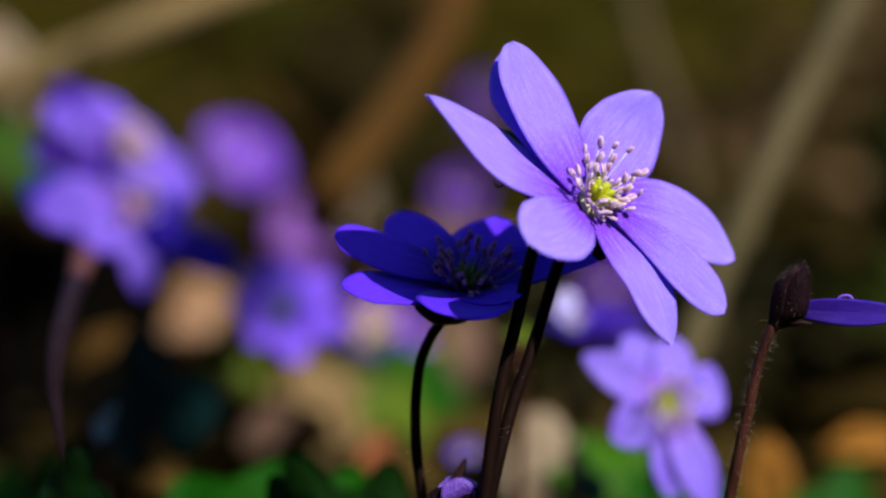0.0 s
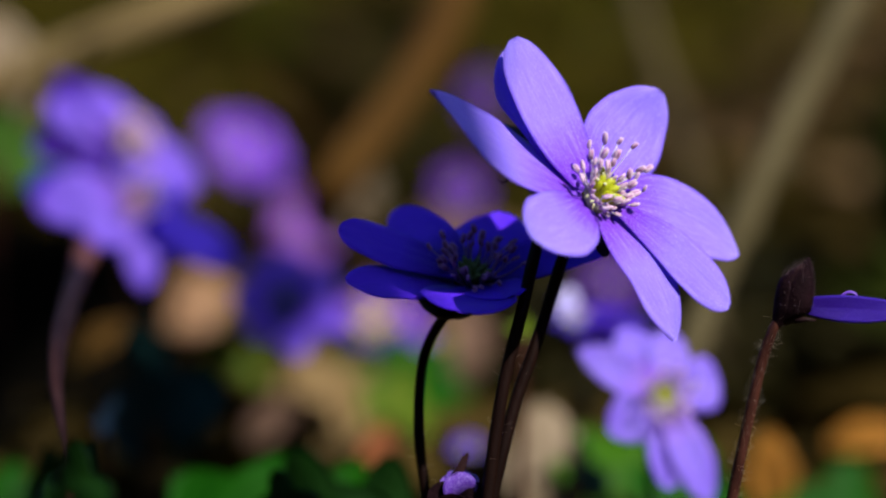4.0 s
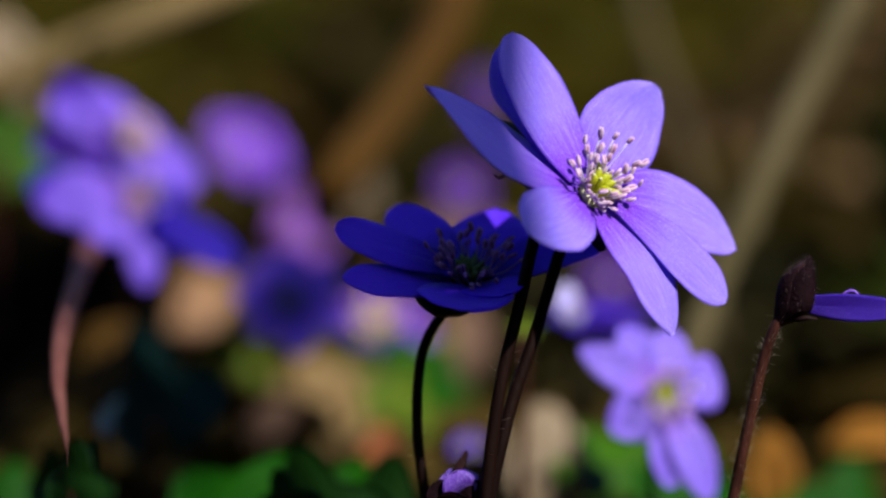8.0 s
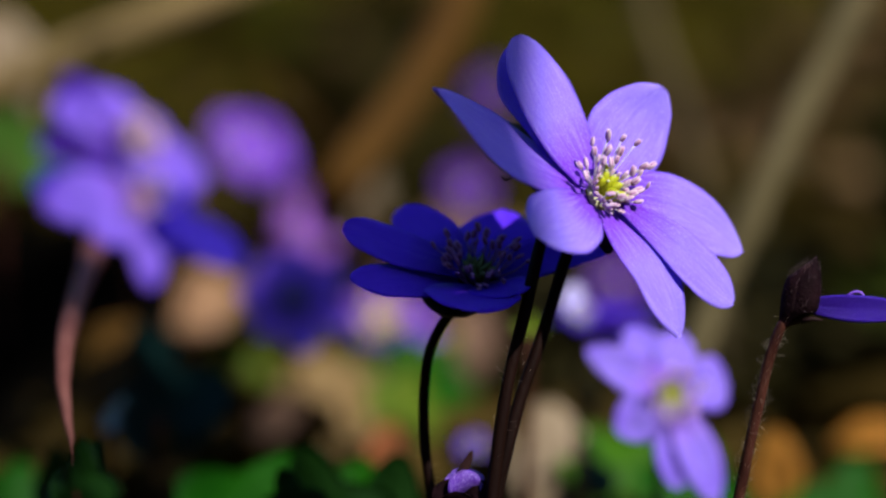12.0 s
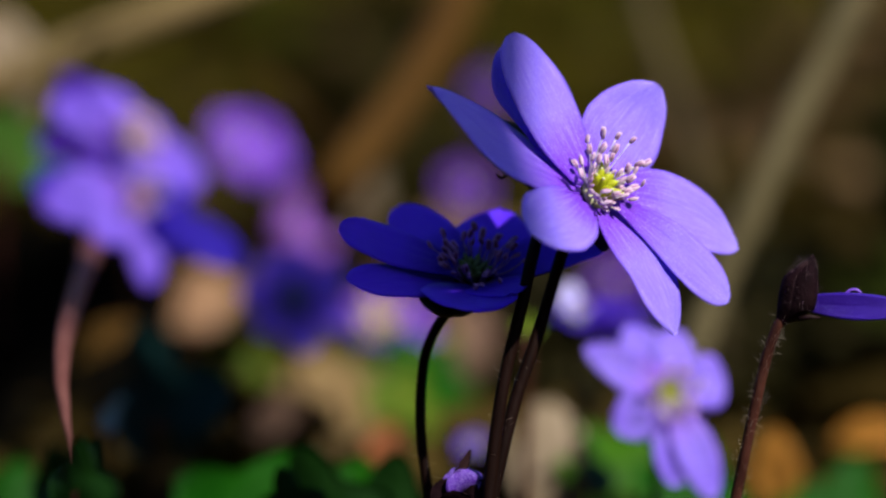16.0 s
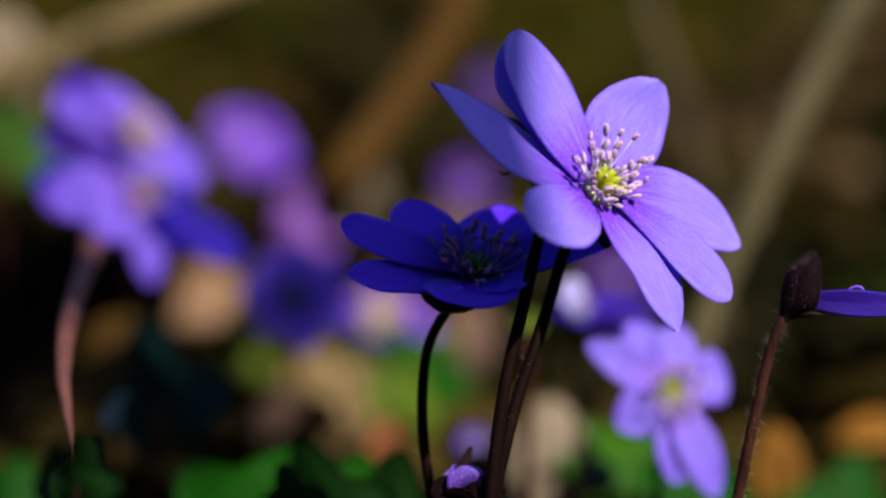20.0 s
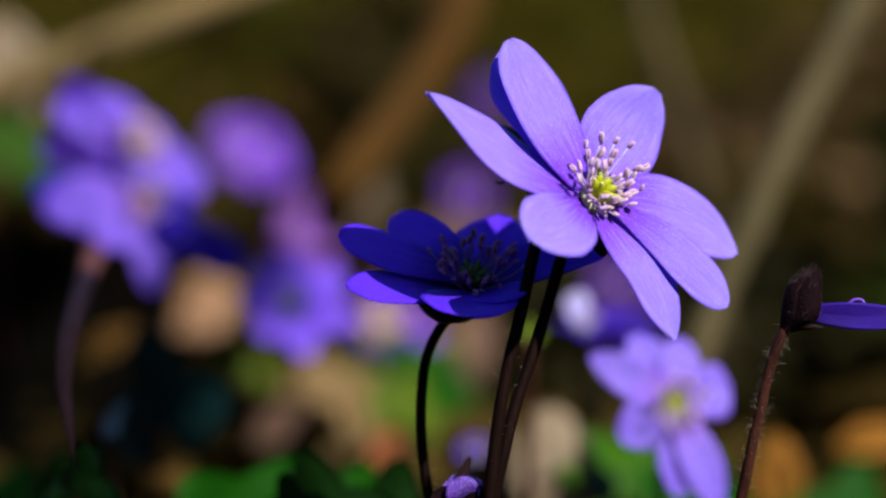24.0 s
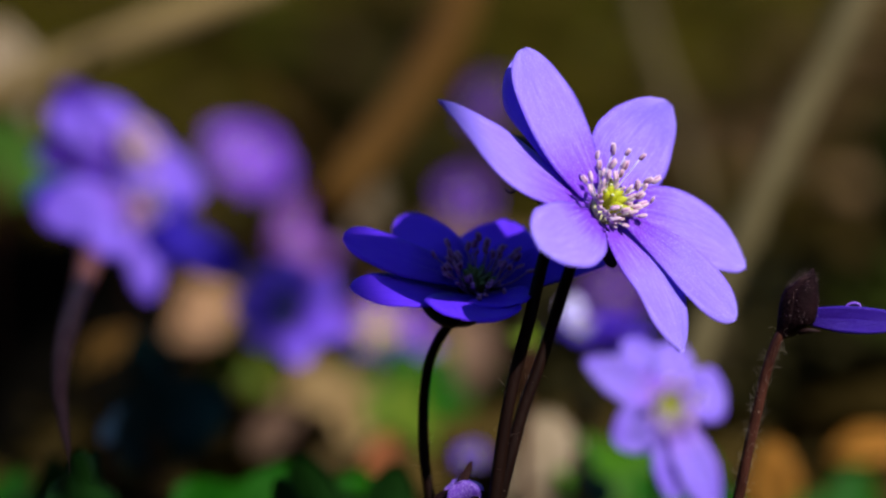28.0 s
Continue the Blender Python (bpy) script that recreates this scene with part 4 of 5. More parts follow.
WHITE_FLOWER = back_flower((0.01540, 0.3250, 0.15115), (0.05, -0.25, 0.96), [
    ((0.00808, 0.00135, 0.00204), 0.003990), ((0.00948, -0.00269, 0.00025), 0.003740), ((-0.00339, -0.00000, 0.00040), 0.003491), ((0.00444, 0.00404, 0.00244), 0.004239), ((0.00070, -0.00474, -0.00080), 0.003491), ((0.00539, -0.00404, -0.00095), 0.003491)],
    PETAL_BLUE_DIM, 22, "dusky violet-blue hepatica flower with one pale petal", 0.005735)
bloom(WHITE_FLOWER, (0.01445, 0.3220, 0.15164), (0.3, -0.9, 0.3), [((0.00000, -0.00070, 0.00419), 0.003292, 0.0, 0.02, 0.0, 2.6)], PETAL_PALE, 122, rows=12, cols=8)
MIDDLE_FLOWER = back_flower((-0.02091, 0.3700, 0.15277), (0.1, -0.95, 0.25), [
    ((-0.00738, -0.00115, 0.00110), 0.005237), ((-0.00479, -0.00269, -0.00444), 0.004987), ((0.00000, 0.00269, 0.00738), 0.005486), ((0.00678, 0.00229, 0.00429), 0.005237),
    ((0.00798, -0.00115, -0.00294), 0.004987), ((0.00199, -0.00309, -0.00723), 0.005237), ((-0.00479, 0.00155, 0.00554), 0.004987)],
    PETAL_BLUE, 23, "violet-blue hepatica flower facing the light", 0.007481, stamens=30, heart=CARPEL_DARKENED, seat=BRACT, pollen=CARPEL_DARKENED)
back_flower((-0.01037, 0.4300, 0.14883), (0.1, -0.95, 0.2), [
    ((-0.00598, -0.00000, 0.00199), 0.004488), ((-0.00100, 0.00150, 0.00648), 0.004488), ((0.00648, 0.00100, 0.00299), 0.004488), ((0.00898, -0.00150, -0.00249), 0.005237), ((0.00249, -0.00199, -0.00449), 0.004488), ((-0.00449, -0.00199, -0.00299), 0.004488)],
    PETAL_VIOLET, 24, "pinkish lilac hepatica flower with a yellow heart", 0.011471, stamens=16, anther=0.075, heart=POLLEN, seat=CARPEL, pollen=POLLEN)
LEFT_FLOWER = back_flower((-0.04310, 0.3680, 0.17422), (0.62, -0.7, 0.36), [
    ((-0.01010, 0.00075, 0.00640), 0.008600), ((-0.00420, 0.00380, 0.00800), 0.007600), ((0.00420, 0.00560, 0.00280), 0.006400), ((0.00980, 0.00420, -0.00560), 0.008200), ((0.00155, -0.00459, -0.00534), 0.005200)],
    PETAL_LEFT, 25, "violet-blue hepatica flower with a pale pinkish heart", 0.0096, root=(-0.040, .39), stamens=42, anther=0.075, heart=ANTHER_ROSE, seat=ANTHER_ROSE, pollen=ANTHER_ROSE)
# Petals in shadow colour paint the dark band between the two left flowers.
bloom(LEFT_FLOWER, (-0.04310, 0.3680, 0.17422), (0.62, -0.7, 0.36), [((-0.01200, -0.00190, -0.00040), 0.005600), ((-0.00574, -0.00534, -0.00384), 0.005200), ((-0.00960, 0.00500, 0.00980), 0.004600)], PETAL_SHADOW, 125, rows=12, cols=8)
LOWER_LEFT_FLOWER = back_flower((-0.03960, 0.3500, 0.16575), (0.35, -0.82, 0.45), [
    ((-0.01230, -0.00219, 0.00060), 0.008400), ((-0.01080, -0.00075, 0.00330), 0.004600), ((-0.00520, -0.00480, -0.00430), 0.008200), ((0.00180, -0.00300, -0.01080), 0.004700)],
    PETAL_LEFT, 26, "violet-blue hepatica flower with drooping petals coloured as in shade", 0.0092, root=(-0.0345, .254), stem=STEM_PINK,
    bend=((-0.03498, 0.2540, 0.14106), (-0.03579, 0.2560, 0.14357), (-0.03650, 0.2580, 0.14612), (-0.03683, 0.2600, 0.14871), (-0.03707, 0.2640, 0.15128), (-0.03746, 0.2720, 0.15384), (-0.03925, 0.2920, 0.15642), (-0.04332, 0.3300, 0.15904), (-0.04596, 0.3580, 0.16156), (-0.04440, 0.3660, 0.16350)),
    stamens=18, anther=0.065, thin=0.112, heart=ANTHER_SEAM, seat=ANTHER_SEAM, pollen=ANTHER_ROSE)
# Turned-away petals, their shade put into the indigo.
bloom(LOWER_LEFT_FLOWER, (-0.03960, 0.3500, 0.16575), (-0.3, -0.82, 0.3), [((0.00640, -0.00110, -0.00060), 0.006000), ((0.01320, -0.00075, -0.00770), 0.005400), ((0.00760, -0.00180, -0.00470), 0.005000), ((-0.01420, 0.00300, 0.00290), 0.005600), ((0.00380, -0.00160, -0.00640), 0.005600)], PETAL_SHADED_INDIGO, 126, rows=12, cols=8)
back_flower((-0.03616, 0.5000, 0.17860), (-0.2, -0.9, 0.35), [
    ((-0.00678, -0.00165, 0.00489), 0.006483), ((-0.00100, 0.00080, 0.00638), 0.006982), ((0.00549, 0.00080, 0.00289), 0.006982), ((0.00748, -0.00080, -0.00399), 0.006982), ((0.00150, -0.00249, -0.00648), 0.006982), ((-0.00499, -0.00289, -0.00334), 0.006483)],
    PETAL_ORCHID, 27, "round lilac hepatica flower far behind", 0.008129, stamens=8)
back_flower((-0.02781, 0.5600, 0.16477), (0, -0.9, 0.4), [
    ((-0.00549, -0.00000, 0.00499), 0.006483), ((0.00100, -0.00000, 0.00748), 0.006982), ((0.00648, -0.00000, 0.00399), 0.006483), ((0.00499, -0.00100, -0.00549), 0.006483), ((-0.00199, -0.00150, -0.00648), 0.006483), ((-0.00698, -0.00050, -0.00100), 0.005985)],
    PETAL_PINK, 28, "faded pinkish hepatica flower far behind", 0.009476, stamens=8)
back_flower((0.00339, 0.4800, 0.17047), (0.1, -0.9, 0.4), [
    ((-0.00424, -0.00000, 0.00299), 0.005486), ((0.00050, 0.00100, 0.00524), 0.005735), ((0.00474, 0.00050, 0.00199), 0.005486), ((0.00374, -0.00100, -0.00349), 0.005486), ((-0.00100, -0.00150, -0.00524), 0.005735), ((-0.00474, -0.00100, -0.00150), 0.005237)],
    PETAL_PURPLE, 29, "small purple hepatica flower far behind", 0.005735, stamens=6)
back_flower((0.00861, 0.5600, 0.19177), (0, -0.8, 0.5), [
    ((-0.00349, -0.00000, 0.00299), 0.004987), ((0.00150, -0.00000, 0.00549), 0.005486), ((0.00399, -0.00000, -0.00150), 0.004987), ((-0.00100, -0.00100, -0.00549), 0.005486), ((-0.00424, -0.00100, -0.00150), 0.004488)],
    PETAL_PURPLE, 30, "dim purplish hepatica flower far behind", 0.005735, stamens=6)
back_flower((0.02690, 0.4300, 0.15473), (0, -0.8, 0.5), [
    ((-0.00449, -0.00000, 0.00299), 0.005486), ((0.00150, -0.00000, 0.00598), 0.005985), ((0.00549, -0.00000, 0.00100), 0.005486), ((0.00150, -0.00100, -0.00549), 0.005486), ((-0.00474, -0.00100, -0.00299), 0.004987)],
    PETAL_PURPLE, 31, "dull purple hepatica flower half hidden behind petals", 0.006234, stamens=6)
back_flower((0.00350, 0.3600, 0.13330), (0.1, -0.8, 0.5), [
    ((-0.00190, -0.00000, 0.00130), 0.002600), ((0.00070, -0.00000, 0.00230), 0.002800), ((0.00210, -0.00000, 0.00040), 0.002600), ((0.00070, -0.00100, -0.00210), 0.002600), ((-0.00190, -0.00100, -0.00160), 0.002400)],
    PETAL_LEFT, 32, "small pinkish hepatica flower low on the ground", 0.004488, stamens=6)


# ---- dark stump shape, twigs and stalks ----
def stump(centre, rx, ry, h, seed):
    base = Vector(centre)
    st = thing("tree_stump", base, "low dark stump shape added for the black shade at left", "stump")
    bm = bmesh.new()
    rings, sides = 14, 40
    grid = []
    for i in range(rings + 1):
        s = i / rings
        row = []
        for k in range(sides):
            t = 2 * math.pi * k / sides
            q = 1.25 - 0.25 * min(1, s * 2) if s < 0.8 else 1.0 * (1 - (s - 0.8) / 0.2 * 0.9)
            q *= 1 + 0.16 * noise.noise((math.cos(t) * 2 + seed, math.sin(t) * 2, s * 3)) + 0.05 * noise.noise((math.cos(t) * 9, math.sin(t) * 9, s * 2))
            z = h * min(1, s / 0.8) * (1 + 0.14 * noise.noise((math.cos(t) * 2.5, math.sin(t) * 2.5, seed)))
            row.append(bm.verts.new(base + Vector((math.cos(t) * rx * q, math.sin(t) * ry * q, z))))
        grid.append(row)
    for i in range(rings):
        for k in range(sides):
            bm.faces.new((grid[i][k], grid[i][(k + 1) % sides], grid[i + 1][(k + 1) % sides], grid[i + 1][k]))
    bm.faces.new(grid[-1])
    part("stump_body", bm, SHADE_BLACK, st)
    for i in range(5):
        t = 3.6 + i * 0.5
        p = base + Vector((math.cos(t) * rx, math.sin(t) * ry, h * 0.25))
        q = base + Vector((math.cos(t) * rx * 1.7, math.sin(t) * ry * 1.7, -0.004))
        part("root", tube(bmesh.new(), curve_points([p, p.lerp(q, 0.5), q], 8), lambda s: 0.006 * (1 - 0.6 * s), 8, 0.3), SHADE_BLACK, st)


# Stump shape added to fill the deep shade at left.
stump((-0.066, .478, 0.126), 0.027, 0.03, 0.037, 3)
twig("twig", [(0.02420, 0.3550, 0.12171), (0.03075, 0.3600, 0.14062), (0.03686, 0.3650, 0.15553), (0.04506, 0.3700, 0.17315), (0.05268, 0.3750, 0.18735), (0.06128, 0.3800, 0.20430)], 0.0016, 0.0025, BARK_DIM, "pale leaning dead twig", 1)
twig("twig", [(-0.02300, 0.5900, 0.14200), (-0.02080, 0.5750, 0.15800), (-0.01737, 0.4200, 0.16881), (-0.01370, 0.4280, 0.17476), (-0.00859, 0.4400, 0.18204), (-0.00132, 0.4550, 0.19413), (0.00651, 0.4750, 0.21537)], 0.0016, 0.0042, BARK_ORANGE, "orange-brown branch fallen on the litter", 2)
twig("twig", [(-0.19500, 0.4300, 0.12600), (-0.12500, 0.4380, 0.16150), (-0.07534, 0.4400, 0.18478), (-0.05888, 0.4400, 0.19255), (-0.04425, 0.4400, 0.19849), (-0.02843, 0.4500, 0.20685)], 0.0032, 0.0028, BARK_WARM, "pale fallen branch lying across", 3)
twig("dead_stalk", [(0.05000, 0.5000, 0.13200), (0.04842, 0.5000, 0.16218), (0.04447, 0.5000, 0.17984), (0.03879, 0.5100, 0.20038), (0.03523, 0.5200, 0.21630)], 0.0014, 0.0016, BARK_GREY, "grey upright dead stalk", 4, category="stalk")
twig("twig", [(-0.01000, 0.4720, 0.12900), (-0.01211, 0.4700, 0.16303), (-0.01759, 0.4600, 0.17348), (-0.02469, 0.4500, 0.18347), (-0.03217, 0.4500, 0.19095)], 0.0008, 0.0006, BARK_ORANGE, "thin orange-brown twig on the litter", 5)


def moss_cushion(centre, radius, seed):
    """A domed cushion of moss with an uneven, tufted outline."""
    at = Vector(centre)
    mc = thing("moss_cushion", at, "dark green moss cushion among the litter", "moss")
    bm = bmesh.new()
    bmesh.ops.create_icosphere(bm, subdivisions=4, radius=radius)
    for v in bm.verts:
        d = v.co.normalized()
        v.co *= 1 + 0.25 * noise.noise(d * 2 + Vector((seed, 0, 0))) + 0.08 * noise.noise(d * 11)
        v.co.z *= 0.9 if v.co.z > 0 else max(0.9, (at.z - ground_z(at.x, at.y) + 0.004) / radius)
        v.co += at
    part("cushion", bm, MOSS, mc)


moss_cushion((0.1180, 0.6000, 0.18000), 0.024, 4)
moss_cushion((0.08582, 0.5000, 0.15595), 0.006, 7)


def sapling():
    """An unseen young tree added beside the camera, leaning over the glade; its shadow crosses the flowers."""
    right = Vector((-SUN_AT.y, SUN_AT.x, 0)).normalized()
    high = right.cross(SUN_AT)
    if high.z < 0:
        high.negate()

    def spot(u, v, away=0.62):
        return right * u + high * v + SUN_AT * away

    def limb(pts, r0, r1):
        part("limb", tube(bmesh.new(), curve_points([spot(*p) for p in pts], 18), lambda s: r0 + (r1 - r0) * s, 10, 0.1), TRUNK, tr)

    pts = [spot(*p) for p in ((-0.135, -0.48), (-0.06, -0.26), (0.01, -0.08), (0.0914, 0.10), (0.1418, 0.24), (0.1484, 0.26), (0.1558, 0.30), (0.1658, 0.35), (0.19, 0.55), (0.21, 0.9))]
    tr = thing("sapling", pts[0], "slender grey leaning sapling out of view, added to shade the flowers", "tree")
    part("trunk", tube(bmesh.new(), curve_points(pts, 70), lambda s: 0.0117 - 0.001 * s, 14, 0.05), TRUNK, tr)
    limb(((0.146, 0.273), (0.172, 0.277), (0.198, 0.294), (0.217, 0.312), (0.229, 0.320)), 0.0085, 0.0078)
    # Limb placed only to throw shade on the dark stump shape.
    limb(((0.162, 0.350), (0.190, 0.360), (0.225, 0.367), (0.247, 0.373)), 0.0095, 0.0085)
    limb(((0.192, 0.56), (0.14, 0.65), (0.08, 0.72)), 0.007, 0.003)
    return tr, (high * 0.38 - right * 0.925)


SAPLING, SAPLING_SIDE = sapling()

# ---- fallen leaves ----
UPF = (0.3, -0.6, 0.8)
dry_leaf("dry_leaf", (-0.07446, 0.4600, 0.19021), (-0.25, -0, 1), (0.5, -0.8, 0.3), 0.021, 0.013, DRY_PALE, "pale beige dry leaf standing on edge", 1, 0.1)
dry_leaf("dry_leaf", (-0.04082, 0.4600, 0.14929), (1, -0, 0.1), (0.45, -0.75, 0.45), 0.0165, 0.0135, DRY_BEECH, "tan dry beech leaf", 2)
dry_leaf("dry_leaf", (-0.02037, 0.4300, 0.13829), (1, -0.1, 0.4), (0.4, -0.7, 0.6), 0.014, 0.011, DRY_TAN, "tan dry leaf curled on the litter", 3)
dry_leaf("dry_leaf", (-0.01331, 0.4300, 0.13641), (0.3, -0.1, 1), UPF, 0.013, 0.006, DRY_TAN, "narrow tan dry leaf on the litter", 14)
dry_leaf("dry_leaf", (-0.01250, 0.4500, 0.13650), (1, -0.2, -0.6), UPF, 0.014, 0.006, DRY_ORANGE, "ochre dry leaf on the litter", 4)
dry_leaf("dry_leaf", (-0.00515, 0.4200, 0.13172), (1, -0.1, 0.3), UPF, 0.014, 0.007, DRY_TAN, "tan dry leaf under green leaves", 15)
dry_leaf("dry_leaf", (-0.00868, 0.3600, 0.13314), (0.4, -0.1, 1), UPF, 0.008, 0.0045, DRY_RED, "russet dry leaf on the litter", 5)
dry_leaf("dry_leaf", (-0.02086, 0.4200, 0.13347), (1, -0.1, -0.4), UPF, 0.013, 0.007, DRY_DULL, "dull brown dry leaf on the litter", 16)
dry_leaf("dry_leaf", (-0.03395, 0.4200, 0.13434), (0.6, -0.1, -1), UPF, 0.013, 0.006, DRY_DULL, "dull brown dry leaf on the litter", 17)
dry_leaf("dry_leaf", (-0.01446, 0.4000, 0.13224), (1, -0.1, 0.6), UPF, 0.010, 0.005, DRY_TAN, "small tan dry leaf on the litter", 18)
dry_leaf("dry_leaf", (0.01251, 0.3520, 0.13213), (0.08, -0.1, 1), (0.4, -0.85, 0.3), 0.0165, 0.0110, DRY_PALE, "pale beige dry leaf standing up", 6, 0.1)
dry_leaf("dry_leaf", (-0.02527, 0.4000, 0.13415), (0.7, -0.1, 0.6), UPF, 0.010, 0.006, DRY_PINK, "pinkish beige dry leaf", 7)
dry_leaf("dry_leaf", (0.04290, 0.3600, 0.13030), (0.1, -0.1, 1), (0.5, -0.8, 0.4), 0.0120, 0.0066, DRY_ORANGE, "bright orange dry leaf", 8)
dry_leaf("dry_leaf", (0.05980, 0.3850, 0.13300), (1, -0.1, 0.15), (0.4, -0.7, 0.6), 0.0115, 0.0058, DRY_ORANGE, "bright orange dry leaf", 9)
dry_leaf("dry_leaf", (-0.04979, 0.4000, 0.14637), (0.8, -0.1, 0.6), UPF, 0.010, 0.005, DRY_GOLD, "golden brown dry leaf beside a stem", 10)
dry_leaf("dry_leaf", (-0.03286, 0.3350, 0.13069), (1, -0.1, -0.35), UPF, 0.0105, 0.0050, DRY_GOLD, "golden brown dry leaf under green leaves", 11)
dry_leaf("dry_leaf", (0.00249, 0.5000, 0.14119), (1, -0.1, 0.3), UPF, 0.015, 0.012, DRY_TAN, "tan dry leaf behind the flowers", 12)
dry_leaf("dry_leaf", (0.02305, 0.4700, 0.13275), (1, -0.1, 0.3), UPF, 0.016, 0.009, DRY_BROWN, "brown dry leaf on the litter", 13)

dry_leaf("dry_leaf", (-0.01890, 0.6000, 0.17100), (0.15, -0.1, 1), (0.4, -0.85, 0.3), 0.0150, 0.0080, DRY_PALE, "pale dry leaf standing behind a faded flower", 24, 0.1)

# ---- green leaves ----
dry_leaf("dry_leaf", (-0.01480, 0.4000, 0.13760), (-0.2, -0.1, 1), (0.45, -0.75, 0.4), 0.0125, 0.0058, DRY_TAN, "tan dry leaf standing in the litter", 21)
dry_leaf("dry_leaf", (0.00330, 0.4400, 0.14480), (0.1, -0.1, 1), (0.45, -0.8, 0.4), 0.0150, 0.0085, DRY_PINK, "pinkish dry leaf standing behind the stems", 22)
lobed_leaf("hepatica_leaf", (-0.00330, 0.4150, 0.13750), (0.45, -0.6, 0.65), (-0.3, 0.3, 0.8), 0.0115, GREEN, "fresh green lobed hepatica leaf behind the litter", 22)
lobed_leaf("hepatica_leaf", (-0.00325, 0.4600, 0.13620), (0.1, -0.7, 0.7), (-0.7, 0.3, 0.6), 0.017, GREEN, "fresh green lobed hepatica leaf in the sun", 1)
lobed_leaf("hepatica_leaf", (-0.03460, 0.4600, 0.13983), (0.1, -0.6, 0.8), (0.2, 0.3, 0.8), 0.0055, GREEN_LIME, "small fresh green lobed leaf", 2)
lobed_leaf("hepatica_leaf", (-0.02230, 0.3000, 0.12930), (0.3, -0.6, 0.72), (0.5, 0.2, 0.7), 0.0104, GREEN, "fresh green lobed leaf near the ground", 3)
lobed_leaf("hepatica_leaf", (-0.01150, 0.3050, 0.12920), (0.55, -0.6, 0.55), (0.25, 0.2, 0.8), 0.0080, GREEN, "fresh green lobed leaf near the ground", 13)
lobed_leaf("hepatica_leaf", (0.02444, 0.3500, 0.12916), (0.4, -0.6, 0.75), (0.4, 0.3, 0.6), 0.013, GREEN_BRIGHT, "bright green lobed leaf under a flower", 4)
lobed_leaf("hepatica_leaf", (0.03151, 0.3400, 0.12898), (0.4, -0.6, 0.75), (0.1, 0.3, 0.6), 0.009, GREEN, "fresh green lobed leaf under a flower", 14)
lobed_leaf("hepatica_leaf", (0.05300, 0.3600, 0.12300), (0.4, -0.6, 0.75), (0.2, 0.3, 0.6), 0.0110, GREEN, "fresh green lobed leaf on the litter", 5)
lobed_leaf("hepatica_leaf", (-0.05400, 0.3300, 0.12900), (0.3, -0.6, 0.75), (0.3, 0.3, 0.6), 0.0066, GREEN, "fresh green lobed leaf half in shade", 6)
lobed_leaf("hepatica_leaf", (-0.07278, 0.4400, 0.17518), (0.5, -0.8, 0.3), (0.1, -0, 1), 0.0130, GREEN_SOFT, "soft green leaf beside the dark stump shape", 7)
lobed_leaf("hepatica_leaf", (-0.03632, 0.3400, 0.13888), (-0.5, -0.4, 0.5), (-0.2, -0, 1), 0.0125, TEAL_SHADED, "large lobed leaf with its shade put into dull dark teal", 8)
lobed_leaf("hepatica_leaf", (-0.03698, 0.2680, 0.13555), (-0.6, -0.6, 0.4), (0.3, -0, 0.8), 0.0062, GREEN_SHADED, "lobed leaf with its shade put into dark green", 9)
# Dark copy paints the shaded half of the green leaf beside it.
lobed_leaf("hepatica_leaf", (-0.01380, 0.2860, 0.13100), (-0.35, -0.85, -0.3), (-0.15, -0, 0.9), 0.0088, GREEN_SHADED, "lobed leaf coloured dark green as the shaded half of a leaf", 10)
lobed_leaf("hepatica_leaf", (-0.00680, 0.2880, 0.13060), (-0.35, -0.85, -0.3), (0.2, -0, 0.9), 0.0080, GREEN_SHADED, "small lobed leaf coloured dark green as in shade", 11)
lobed_leaf("hepatica_leaf", (-0.02930, 0.2150, 0.14080), (-0.6, -0.6, -0.3), (0.1, -0, 0.9), 0.0042, GREEN_SHADED, "lobed leaf coloured dark green as in shade at a stem's foot", 23)
lobed_leaf("hepatica_leaf", (-0.00716, 0.4100, 0.13560), (0.45, -0.6, 0.65), (0.3, 0.2, 0.8), 0.0080, GREEN_LIME, "yellowish green young leaf in the sunlit litter", 24)
lobed_leaf("hepatica_leaf", (0.01738, 0.3400, 0.13040), (-0.5, -0.2, 0.6), (-0.1, -0, 0.9), 0.006, TEAL_SHADED, "lobed leaf with its shade put into dark teal", 12)
lobed_leaf("hepatica_leaf", (-0.03941, 0.3150, 0.14056), (-0.2, -0.4, 0.85), (0.5, -0.2, 0.6), 0.0032, GREEN_SKY_SHEEN, "small glossy leaf with sky sheen tinted into its colour", 16)
lobed_leaf("hepatica_leaf", (0.00934, 0.3100, 0.15079), (0.3, -0.7, 0.6), (0.1, -0, 1), 0.0020, GREEN_LIME, "tiny yellow-green young leaf between the stems", 18)
lobed_leaf("hepatica_leaf", (-0.03980, 0.2850, 0.13329), (-0.6, -0.6, 0.3), (0.1, -0, 0.9), 0.0060, GREEN_SHADED, "lobed leaf with its shade put into dark green", 19)
lobed_leaf("hepatica_leaf", (-0.01577, 0.2720, 0.13377), (-0.6, -0.7, 0.3), (-0.2, -0, 0.9), 0.0045, GREEN_SHADED, "small lobed leaf coloured dark green as in shade", 20)
lobed_leaf("hepatica_leaf", (-0.04199, 0.2920, 0.13385), (-0.5, -0.5, 0.5), (-0.1, -0, 0.9), 0.0052, GREEN_SHADED, "lobed leaf with its shade put into dark green", 17)


